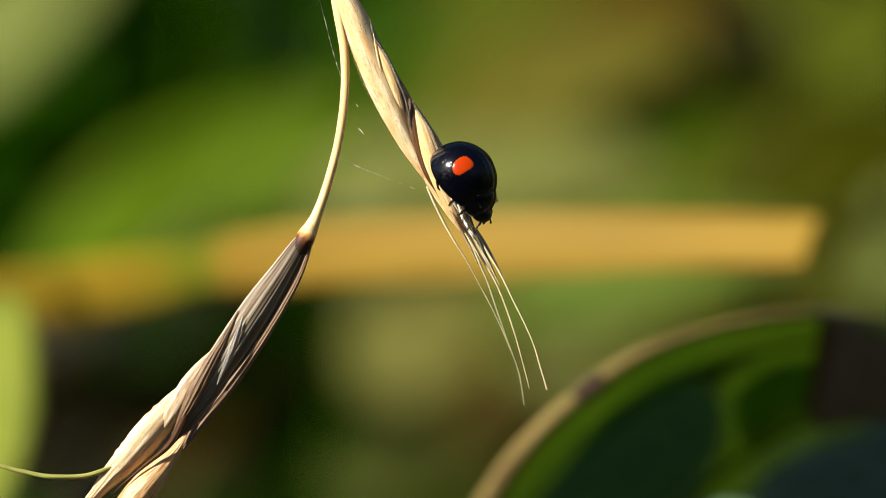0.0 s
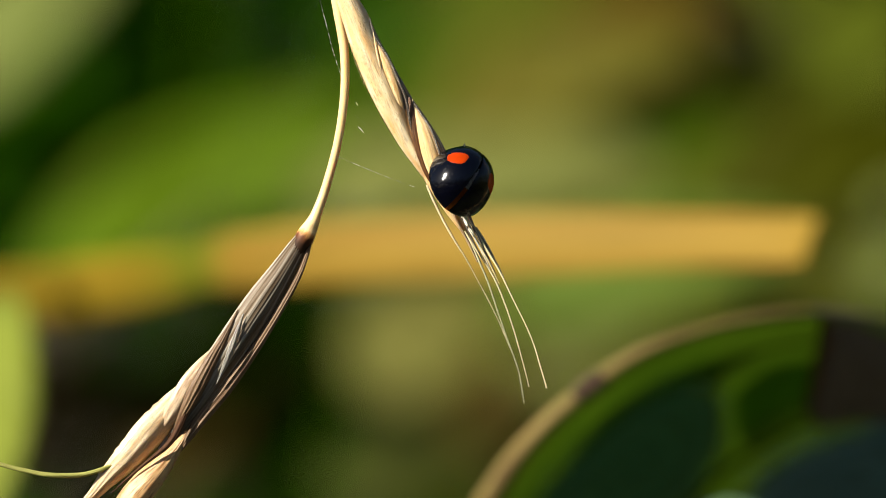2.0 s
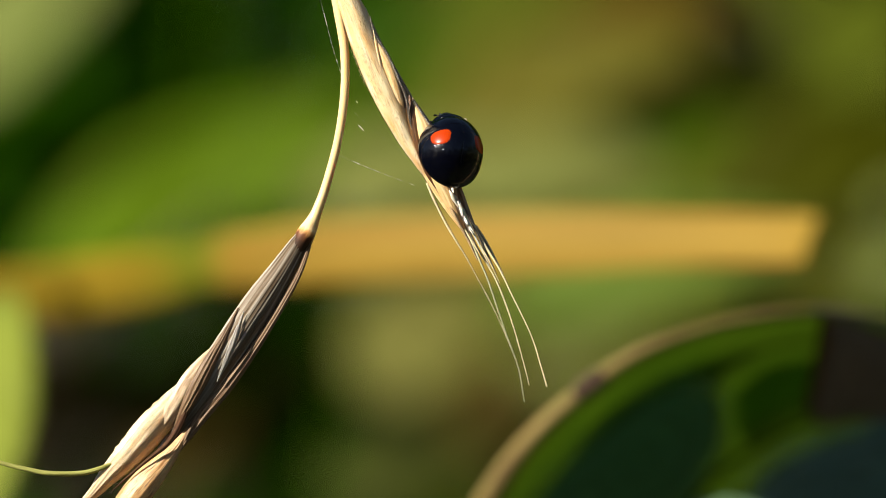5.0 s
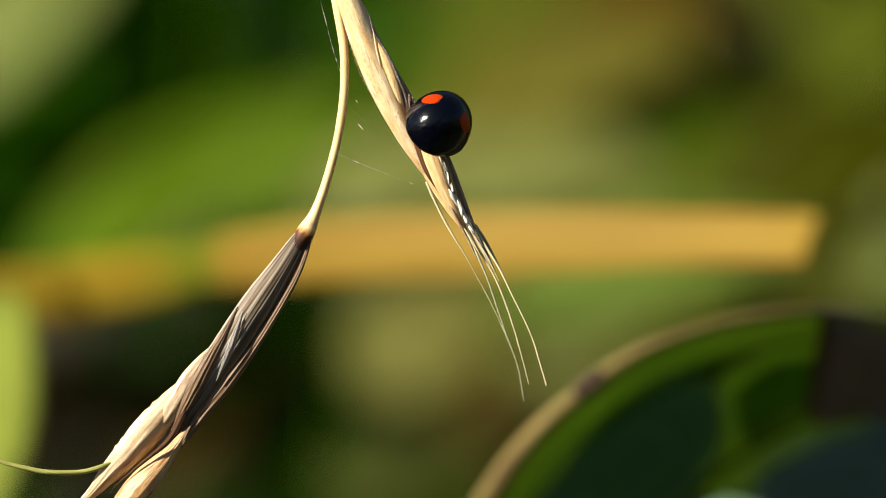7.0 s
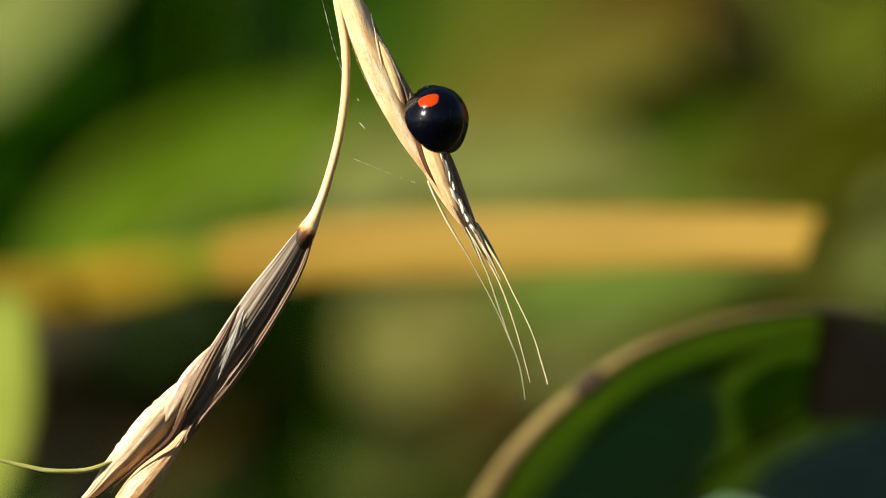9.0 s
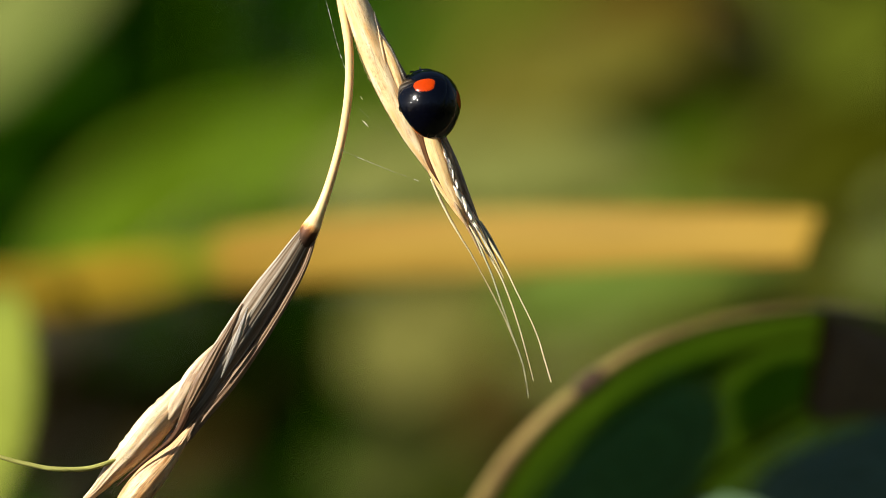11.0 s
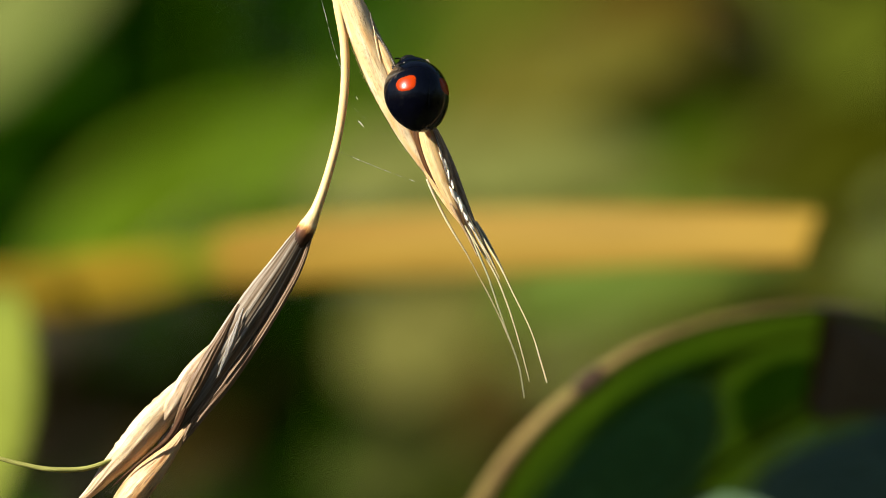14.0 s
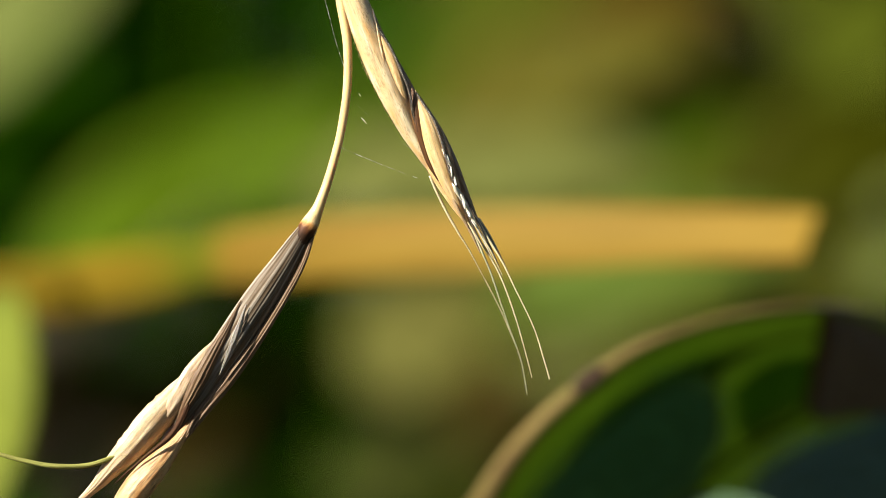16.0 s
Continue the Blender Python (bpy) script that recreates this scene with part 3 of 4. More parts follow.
def leaf_patch(outline, lift, bulge):
    """Panel between veins for painted sheen or shade, swelling a little over the blade."""
    bm = bmesh.new()
    ring = glide(list(outline) + [outline[0]], 40)[:-1]
    c = ring.mean(axis=0)
    grid = []
    for x, z in ring:
        row = []
        for j in range(9):
            f = j / 8
            row.append(leaf_place(c[0] + (x - c[0]) * f * 1.24, c[1] + (z - c[1]) * f * 1.24, lift + bulge * (1 - f ** 3) - (0.3 if j == 8 else 0)))
        grid.append(row)
    grid.append(grid[0])
    add_grid(bm, grid)
    bmesh.ops.remove_doubles(bm, verts=bm.verts[:], dist=0.00001)
    bmesh.ops.recalc_face_normals(bm, faces=bm.faces[:])
    return bm


def leaf_rib(rows):
    return tube([(p.x / MM, p.z / MM, p.y / MM, r) for p, r in ((leaf_place(x, z, 0.2), r) for x, z, r in rows)], 8, 40, 0.15)


def broad_leaf():
    """A large dark leaf with a thick, worn rim; its face leans over, so that the sun is behind it."""
    foot = Vector((0.085, 0.085, 0.0))
    plant = thing("broad_leaf_plant", "plant with a large dark green leaf and worn tan rim", "plant", Matrix.Translation(foot))
    back = Matrix.Translation(-foot)
    base = (24.06, -21.98)
    grid = []
    for x, z in glide(RIM_LINE, 48):
        row = [leaf_place(x + (base[0] - x) * j / 14, z + (base[1] - z) * j / 14) for j in range(15)]
        grid.append(row)
    bm = bmesh.new()
    add_grid(bm, grid)
    bmesh.ops.recalc_face_normals(bm, faces=bm.faces[:])
    part("blade", bm, LEAF_BROAD, plant, at=back)
    part("rim", leaf_rib([(x, z, (0.80, 0.76, 0.66, 0.52, 0.42, 0.34, 0.28, 0.24)[i] + 0.03 * math.sin(i * 2.3)) for i, (x, z) in enumerate(RIM_LINE[:8])]), RIM, plant, "thick tan leaf rim with brown worn spots", at=back)
    part("rim", leaf_rib([(x, z, 0.24) for x, z in RIM_LINE[7:]]), LEAF_PURPLE, plant, "dark purple-brown leaf edge", at=back)
    part("worn_spot", leaf_rib([(7.00, -8.30, 0.45), (7.70, -7.70, 0.70), (8.40, -7.17, 0.70), (9.10, -6.68, 0.42)]), LEAF_WORN, plant, "dark brown worn spot on the rim", at=back)
    # added leaf, its pale mint stands for sky reflected on the broad leaf
    m = facing(out(11.10, -17.45, 46.0), 8, 0, (-0.35, -0.8, 0.45))
    part("leaf", leaf_bm(9.8, 6.0, 0.10, 0.12, 0.03, 0.9, 8, 20, 10), LEAF_MINT, plant, "added pale leaf standing for a sky reflection", at=back @ m)
    # the sky's reflection on the blade is put into this teal
    part("panel", leaf_patch(((4.53, -14.23), (7.01, -11.44), (9.80, -9.11), (12.28, -7.72), (14.49, -7.72), (15.05, -9.89), (14.17, -12.06), (12.37, -14.23), (8.25, -16.09)), 0.25, 0.5), LEAF_TEAL, plant, "leaf area with sky sheen in its bluish green", at=back)
    # added behind the blade to keep the sun from shining through
    part("panel", leaf_patch(((15.13, -7.92), (16.73, -6.32), (19.10, -5.86), (20.09, -6.48), (19.72, -8.18), (17.55, -9.27), (15.69, -10.20)), -0.9, 0.3), LEAF_SHADY, plant, "green sheet behind the blade, added to darken it", at=back)
    # blue shade on the blade's lower right, put into the colour
    part("panel", leaf_patch(((17.20, -12.50), (19.20, -11.00), (21.40, -10.10), (25.30, -9.10), (28.40, -11.13), (25.30, -16.71), (19.48, -16.71), (16.00, -14.60)), 0.3, 0.6), LEAF_NAVY, plant, "leaf area with blue shade in its colour", at=back)
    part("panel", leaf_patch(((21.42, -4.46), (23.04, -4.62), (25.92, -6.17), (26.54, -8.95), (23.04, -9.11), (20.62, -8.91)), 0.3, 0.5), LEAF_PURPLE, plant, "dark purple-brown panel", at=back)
    # added behind the blade as well, for the dark band inside the rim
    part("panel", leaf_patch(((4.68, -13.61), (7.78, -9.33), (11.04, -7.04), (14.29, -5.74), (14.82, -6.54), (11.66, -8.15), (8.56, -10.45), (5.61, -13.92)), -0.8, 0.2), LEAF_SHADY, plant, "green sheet behind the blade, darkening it under the rim", at=back)
    part("vein", leaf_rib([(11.60, -16.09, 0.30), (14.00, -13.20, 0.34), (15.90, -11.60, 0.36), (18.10, -10.30, 0.32), (20.60, -9.10, 0.26)]), LEAF_VEIN, plant, "yellow-green vein", at=back)
    part("vein", leaf_rib([(15.07, -10.82, 0.10), (14.88, -9.11, 0.12), (14.63, -7.55, 0.16), (15.69, -6.47, 0.2), (17.55, -5.50, 0.18), (20.40, -4.99, 0.12)]), LEAF_VEIN, plant, "yellow-green vein", at=back)
    part("vein", leaf_rib([(20.96, -3.56, 0.34), (20.65, -5.24, 0.30), (20.28, -7.10, 0.26), (19.95, -8.77, 0.2)]), VEIN_RED, plant, "reddish brown vein", at=back)
    p = leaf_place(base[0], base[1]) / MM
    part("leaf_stalk", tube([(85, -10, 85, 2.0), (84, 200, 85, 1.8), (70, 380, 80, 1.6), (p.x, p.z, p.y, 1.3)], 10, 24), LEAF_BROAD, plant, at=back)
    return plant


broad_leaf()


def pale_leaf():
    foot = Vector((-0.075, 0.085, 0.0))
    plant = thing("pale_leaf_plant", "plant with a bright yellow-green round leaf in the sun", "plant", Matrix.Translation(foot))
    back = Matrix.Translation(-foot)
    d = 98.0
    k = 1 + d / REACH
    m = facing(out(-31.68, -21.36, d), 80, 0, (-0.45, -0.75, 0.45))
    part("leaf", leaf_bm(22.0 * k, 12.4 * k, 0.05, 0.1, 0.02, 1.0, 5, 24, 12), LEAF_PALE, plant, at=back @ m)
    p = out(-31.68, -21.36, d) / MM
    part("stem", tube([(-75, -10, 85, 1.6), (-74, 180, 85, 1.4), (-60, 360, 83, 1.2), (p.x, p.z, p.y, 0.8)], 8, 24), LEAF_PALE, plant, at=back)
    return plant


pale_leaf()


# ---------------------------------------------------------------- the drooping grass
BASE = Matrix.Translation((0, 0, HIGH * MM))
grass = thing("grass_panicle", "dry straw-coloured wild grass with two hanging seed heads", "grass", BASE)

stalk = part("stalk", tube([(-6.08, 15.53, 0.3, 0.40), (-5.74, 13.05, 0.2, 0.30), (-5.39, 10.57, 0.1, 0.25), (-5.42, 8.09, 0, 0.24), (-5.80, 5.61, 0, 0.235), (-6.42, 3.29, 0, 0.25), (-6.94, 1.83, 0, 0.30), (-7.35, 0.84, 0, 0.42), (-7.56, 0.34, 0, 0.44)], 20, 80, 0.04), STALK, grass, "smooth curved cream stalk")
part("culm", tube([(-6.08, 15.53, 0.3, 0.40), (-5.4, 24, 2, 0.6), (4, 38, 8, 0.8), (24, 40, 16, 1.0), (44, 10, 24, 1.2), (52, -120, 30, 1.4), (54, -300, 32, 1.6), (55, -455, 32, 1.8)], 10, 80, 0.1), STRAW, grass, "arched straw culm")


def hairs(line, count, length, spread, seed, thick=0.012):
    """Short stiff bristles along a line of (x, z, y), leaning towards its end; side +1 or -1 in spread."""
    rnd = random.Random(seed)
    bm = bmesh.new()
    pts = glide(line, count)
    for i in range(count):
        a, b = pts[i], pts[i + 1]
        d = Vector((b[0] - a[0], b[2] - a[2], b[1] - a[1])).normalized()
        side = d.cross(Vector((0, -1, 0))).normalized() * spread
        c = Vector((a[0], a[2], a[1])) + d * rnd.uniform(-0.05, 0.05)
        way = (d * 0.8 + side * rnd.uniform(0.2, 1.1) + Vector((0, rnd.uniform(-0.7, 0.1), 0))).normalized()
        q = way.cross(Vector((0, 1, 0.2))).normalized() * thick
        r = way.cross(q).normalized() * thick
        tip = bm.verts.new((c + way * length * rnd.uniform(0.5, 1.3)) * MM)
        foot = [bm.verts.new((c - way * 0.03 + o) * MM) for o in (q, r - q * 0.5, -r - q * 0.5)]
        for k in range(3):
            bm.faces.new((foot[k], foot[(k + 1) % 3], tip))
    return bm


def flakes(line, count, size, spread, seed):
    """Small loose plates of skin along a line of (x, z, y), each with its own outline and tilt."""
    rnd = random.Random(seed)
    bm = bmesh.new()
    pts = glide(line, count)
    for i in range(count):
        a, b = pts[i], pts[i + 1]
        d = Vector((b[0] - a[0], b[2] - a[2], b[1] - a[1])).normalized()
        n = (Vector((-0.3, -1, 0.2)) + Vector((rnd.uniform(-0.5, 0.5), 0, rnd.uniform(-0.5, 0.5)))).normalized()
        d = (d - n * d.dot(n)).normalized()
        q = d.cross(n)
        c = Vector((a[0], a[2], a[1])) + q * rnd.uniform(-spread, spread)
        r = size * rnd.uniform(0.35, 1.5)
        ring = []
        for k in range(7):
            t = 2 * math.pi * k / 7
            f = rnd.uniform(0.45, 1.25)
            ring.append(c + d * (1.7 * r * f * math.cos(t)) + q * (0.32 * r * f * math.sin(t)))
        up = [bm.verts.new((p + n * 0.008) * MM) for p in ring]
        down = [bm.verts.new((p - n * 0.05) * MM) for p in ring]
        bm.faces.new(up), bm.faces.new(down[::-1])
        for k in range(7):
            bm.faces.new((up[k], down[k], down[(k + 1) % 7], up[(k + 1) % 7]))
    bmesh.ops.recalc_face_normals(bm, faces=bm.faces[:])
    return bm


# upper seed head
head = part("seed_head", tube([(-5.83, 14.91, 0.3, 0.25), (-4.84, 12.43, 0.3, 0.55), (-3.97, 10.26, 0.35, 0.70), (-2.73, 7.94, 0.35, 0.72), (-1.36, 5.77, 0.3, 0.62), (-0.09, 3.66, 0.3, 0.52), (0.87, 1.89, 0.3, 0.34), (1.61, 0.71, 0.2, 0.12)], 14, 50, 0.15), STRAW_BROWN, grass, "dry amber seed head with dark keels")
part("glume", husk([(-6.14, 15.53, 0, 0.34), (-5.52, 14.14, 0, 0.50), (-4.87, 12.74, 0, 0.72), (-4.43, 11.53, 0, 0.78), (-3.97, 10.42, 0, 0.83), (-3.47, 9.27, 0, 0.85), (-2.98, 8.12, 0, 0.80), (-2.44, 6.97, 0, 0.70), (-1.92, 5.83, 0.02, 0.55), (-1.28, 4.68, 0.05, 0.38), (-0.74, 3.69, 0.15, 0.20), (-0.37, 2.88, 0.2, 0.04)], 74, -12, 3, 0.008), STRAW, head, "pale cream husk scale")
part("glume", husk([(-3.78, 11.50, -0.30, 0.03), (-3.47, 10.82, -0.40, 0.14), (-3.07, 9.89, -0.47, 0.25), (-2.70, 8.87, -0.45, 0.28), (-2.36, 7.84, -0.32, 0.21), (-2.08, 6.97, -0.08, 0.05)], 55, 10, 3, 0.006), STRAW_HONEY, head, "honey-coloured husk scale")
part("keel", husk([(-4.00, 12.59, -0.2, 0.03), (-3.72, 11.53, -0.40, 0.07), (-3.07, 10.54, -0.50, 0.075), (-2.48, 9.27, -0.58, 0.08), (-2.02, 8.12, -0.54, 0.08), (-1.86, 7.10, -0.46, 0.07), (-1.74, 6.48, -0.4, 0.02)], 60, 14, 3, 0.03), KEEL, head, "dark bristly keel")
part("fold", husk([(-3.81, 11.81, -0.42, 0.02), (-3.64, 10.88, -0.50, 0.055), (-3.39, 9.64, -0.58, 0.055), (-3.12, 8.34, -0.54, 0.02)], 50, 0, 1, 0.0, 0.03, 20, 6), STRAW, head, "pale fold line")
# the shade of the right side is put into this husk's grey-brown
part("glume", husk([(-4.35, 13.05, 0.45, 0.13), (-3.45, 10.82, 0.3, 0.27), (-2.58, 9.27, 0.25, 0.28), (-1.75, 7.91, 0.2, 0.22), (-0.99, 6.79, 0.1, 0.06)], 60, 26, 4), STRAW_DULL, head, "grey-brown husk with side shade in its colour")
part("lemma", husk([(-1.43, 4.93, 0.2, 0.18), (-0.74, 3.81, 0.1, 0.30), (-0.03, 2.63, 0.05, 0.27), (0.62, 1.58, 0.0, 0.17), (1.22, 0.71, 0.0, 0.05)], 62, -16, 5), STRAW_HONEY, head, "pale husk tail")
# strip laid in the gap between husks; its brown carries the shade there
part("fold", husk([(-1.84, 8.25, -0.22, 0.04), (-1.74, 7.60, -0.32, 0.16), (-1.56, 6.58, -0.38, 0.21), (-1.30, 5.34, -0.38, 0.20), (-0.88, 4.10, -0.34, 0.15), (-0.38, 3.17, -0.24, 0.05)], 35, 0, 3, 0.008), STRAW_GAP, head, "rust-brown strip with the gap's shade in its colour")
part("lemma", husk([(-1.62, 7.90, -0.2, 0.05), (-1.42, 7.38, -0.30, 0.18), (-1.02, 6.35, -0.42, 0.40), (-0.64, 5.03, -0.50, 0.48), (-0.20, 3.79, -0.50, 0.44), (0.24, 2.70, -0.42, 0.33), (0.74, 1.71, -0.3, 0.18), (1.20, 0.90, -0.2, 0.05)], 60, 4, 4, 0.008), STRAW_WARM, head, "amber inner husk")
part("keel", husk([(-1.62, 7.98, -0.3, 0.02), (-1.32, 7.50, -0.5, 0.05), (-0.62, 6.40, -0.72, 0.06), (-0.14, 5.00, -0.80, 0.065), (0.18, 3.80, -0.76, 0.065), (0.55, 2.80, -0.62, 0.06), (1.10, 1.50, -0.45, 0.03)], 60, 14, 3, 0.03), KEEL, head, "dark bristly keel")
part("lemma", husk([(-1.70, 8.10, -0.15, 0.06), (-1.14, 7.15, -0.35, 0.17), (-0.47, 6.00, -0.50, 0.23), (-0.01, 4.88, -0.55, 0.24), (0.31, 3.79, -0.52, 0.22), (0.68, 2.75, -0.42, 0.15), (1.15, 1.80, -0.3, 0.05)], 62, 16, 4, 0.02), STRAW_LINED, head, "tan husk with fine dark lines")
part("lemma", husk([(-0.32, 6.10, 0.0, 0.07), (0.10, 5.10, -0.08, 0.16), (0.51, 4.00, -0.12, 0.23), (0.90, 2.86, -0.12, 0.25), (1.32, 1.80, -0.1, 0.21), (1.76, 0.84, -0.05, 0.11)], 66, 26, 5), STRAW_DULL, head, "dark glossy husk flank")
part("flakes", flakes([(0.06, 4.31, -0.80), (0.37, 3.56, -0.86), (0.68, 2.57, -0.74), (1.02, 1.89, -0.66), (1.43, 1.12, -0.58), (1.92, 0.22, -0.42)], 7, 0.36, 0.045, 31), SILVER, head, "silvery flaking skin")
part("beard", tube([(1.49, 1.33, 0.1, 0.14), (1.98, 0.65, 0.1, 0.12), (2.48, -0.15, 0.1, 0.10), (2.98, -1.02, 0.1, 0.03)], 8, 20, 0.2), KEEL, head, "dark bristle base")
for rows, mat, label in (
    ([(0.70, 2.70, -0.62, 0.03), (0.88, 2.30, -0.66, 0.075), (1.30, 1.50, -0.58, 0.07), (1.83, 0.38, -0.45, 0.06), (2.27, -0.49, -0.35, 0.04), (2.60, -1.20, -0.3, 0.012)], SILVER, "silvery white strand"),
    ([(0.55, 2.60, -0.50, 0.02), (1.12, 1.45, -0.52, 0.05), (1.68, 0.30, -0.42, 0.045), (2.12, -0.60, -0.3, 0.015)], KEEL, "dark strand"),
    ([(0.20, 2.50, -0.40, 0.03), (0.62, 1.70, -0.45, 0.09), (1.02, 0.95, -0.40, 0.09), (1.46, 0.15, -0.3, 0.07), (1.90, -0.80, -0.2, 0.03)], STRAW_LINED, "tan strand"),
    ([(1.15, 2.20, -0.50, 0.02), (1.52, 1.40, -0.50, 0.06), (2.00, 0.40, -0.40, 0.055), (2.50, -0.60, -0.25, 0.05), (2.95, -1.55, -0.1, 0.012)], KEEL, "dark strand"),
):
    part("strand", tube(rows, 7, 36, 0.35), mat, head, label)
AWNS = (
    ((1.61, 1.21, -0.2, 0.12), (2.45, -0.19, -0.3, 0.09), (3.13, -1.33, -0.4, 0.075), (3.78, -2.70, -0.5, 0.05), (4.80, -4.84, -0.7, 0.045), (5.33, -6.48, -0.9, 0.05), (5.67, -7.69, -1.0, 0.05)),
    ((0.96, 1.27, 0.0, 0.10), (1.67, 0.15, 0.05, 0.09), (2.29, -0.78, 0.1, 0.08), (3.01, -2.08, 0.2, 0.065), (3.78, -4.15, 0.3, 0.05), (4.37, -6.20, 0.4, 0.04), (4.74, -7.66, 0.5, 0.025)),
    ((1.18, 1.08, 0.2, 0.09), (1.64, 0.09, 0.35, 0.08), (2.11, -0.99, 0.5, 0.08), (2.48, -1.89, 0.7, 0.06), (3.01, -3.47, 1.0, 0.05), (3.56, -5.05, 1.4, 0.045), (4.18, -6.79, 1.8, 0.04), (4.50, -8.65, 2.2, 0.025)),
    ((-0.87, 3.44, 0.1, 0.10), (-0.50, 2.57, 0.2, 0.095), (0.03, 1.49, 0.3, 0.09), (0.74, 0.25, 0.4, 0.075), (1.30, -0.65, 0.6, 0.055), (1.83, -1.64, 0.9, 0.035), (2.45, -2.79, 1.2, 0.04), (3.13, -4.15, 1.6, 0.04), (4.06, -6.32, 2.2, 0.03)),
    ((1.80, 1.12, 0.1, 0.08), (2.42, 0.15, 0.1, 0.07), (2.98, -0.90, 0.1, 0.045), (3.32, -1.58, 0.1, 0.015)),
    ((1.36, 1.21, -0.35, 0.07), (1.92, 0.28, -0.4, 0.06), (2.54, -0.84, -0.4, 0.045), (3.10, -2.02, -0.4, 0.02)),
)
for rows, mat in zip(AWNS, (AWN, AWN, AWN_GREY, AWN, AWN, AWN)):
    part("awn", tube([(x, z, y, 0.8 * r) for x, z, y, r in rows], 7, 44, 0.25), mat, head, "thin straw awn")
part("bristles", hairs([(-5.27, 11.81, -0.1), (-4.65, 9.77, -0.1), (-3.78, 8.03, -0.1), (-2.79, 6.29, -0.1), (-1.71, 4.84, 0), (-0.56, 3.07, 0)], 190, 0.17, 1, 3, 0.017), STRAW, head, "fine pale bristles")
part("bristles", hairs([(-3.78, 11.62, -0.46), (-3.07, 10.54, -0.6), (-2.48, 9.27, -0.66), (-1.95, 7.78, -0.56), (-1.72, 6.40, -0.42)], 160, 0.13, -1, 4), SILVER, head, "fine pale bristles")
part("bristles", hairs([(-1.32, 7.50, -0.6), (-0.62, 6.40, -0.82), (-0.14, 5.00, -0.90), (0.18, 3.80, -0.86), (0.70, 2.60, -0.7), (2.05, 0.03, -0.3)], 170, 0.12, -1, 5), SILVER, head, "fine pale bristles")

# lower seed head
low = part("seed_head", tube([(-7.56, 0.53, 0.2, 0.36), (-8.71, -1.67, 0.3, 0.60), (-10.42, -4.46, 0.4, 0.75), (-12.37, -7.41, 0.4, 0.70), (-14.69, -10.66, 0.4, 0.55), (-16.86, -13.76, 0.4, 0.42), (-18.41, -15.78, 0.3, 0.2)], 14, 50, 0.2), STRAW_BROWN, grass, "dry seed head with grey-brown and cream husks")
part("glume", husk([(-7.47, 0.90, 0.0, 0.26), (-7.91, 0.15, -0.15, 0.48), (-8.93, -1.49, -0.25, 0.72), (-10.01, -3.10, -0.3, 0.90), (-11.22, -4.93, -0.35, 0.94), (-12.31, -6.54, -0.35, 0.88), (-13.36, -8.21, -0.3, 0.68), (-14.14, -9.39, -0.25, 0.48), (-14.88, -10.57, -0.2, 0.10)], 52, -8, 9, 0.06), HUSK_DARK, low, "dark grey-brown ribbed husk")
part("glume_edge", husk([(-7.19, 0.53, -0.1, 0.10), (-7.78, -1.27, -0.25, 0.17), (-8.71, -3.04, -0.3, 0.22), (-10.20, -5.42, -0.35, 0.30), (-11.78, -7.59, -0.35, 0.40), (-13.21, -9.33, -0.3, 0.38), (-14.01, -10.51, -0.3, 0.22), (-14.51, -11.31, -0.2, 0.06)], 60, 18, 4, 0.03), STRAW_UMBER, low, "brown husk margin")
part("scale_edge", husk([(-10.90, -3.60, -0.90, 0.03), (-11.30, -4.85, -1.02, 0.17), (-11.72, -6.00, -1.00, 0.19), (-12.35, -7.45, -0.86, 0.03)], 30, -14, 2, 0.02, 0.03, 16, 8), straw("grey_streak", (0.38, 0.345, 0.30), (0.27, 0.235, 0.19), (0.06, 0.045, 0.04), 12, 0.9), low, "silvery grey streak of husk")
part("lemma", husk([(-12.46, -5.74, 0.3, 0.08), (-13.45, -7.16, 0.1, 0.40), (-14.76, -8.65, 0.0, 0.76), (-16.03, -10.04, -0.05, 0.90), (-17.20, -11.41, -0.05, 0.82), (-18.29, -12.55, 0, 0.58), (-19.34, -13.73, 0.05, 0.30), (-20.65, -14.91, 0.1, 0.10)], 66, -14, 6, 0.02, fray=0.12), STRAW_MOTTLED, low, "pale cream husk with torn edge")
# overlay on the cream husk; its tan is the dark husk's shade
part("scale", husk([(-12.30, -5.35, -0.30, 0.10), (-13.05, -6.35, -0.46, 0.40), (-13.85, -7.45, -0.56, 0.56), (-14.50, -8.60, -0.55, 0.54), (-15.10, -9.50, -0.40, 0.40), (-15.60, -10.20, -0.10, 0.10)], 50, -10, 3, 0.01), STRAW_TAN, low, "tan overlay with the dark husk's shade in its colour")
# lined scale; the shadow on its upper part is put into the brown
part("scale", husk([(-11.20, -3.40, -0.62, 0.04), (-11.95, -4.90, -0.80, 0.20), (-12.72, -6.30, -0.88, 0.36), (-13.40, -7.60, -0.90, 0.42), (-14.08, -8.90, -0.80, 0.30), (-14.70, -9.95, -0.55, 0.05)], 44, -6, 4, 0.02), STRAW_UMBER, low, "lined husk scale, its brown partly shade")
part("lemma", husk([(-13.95, -10.01, -0.2, 0.12), (-14.63, -11.01, -0.25, 0.34), (-15.50, -12.06, -0.3, 0.62), (-16.37, -13.05, -0.35, 0.80), (-17.24, -14.11, -0.3, 0.78), (-18.10, -15.16, -0.2, 0.5), (-18.97, -16.09, -0.1, 0.15)], 66, 8, 6), STRAW_RUST, low, "amber husk with dark streaks")
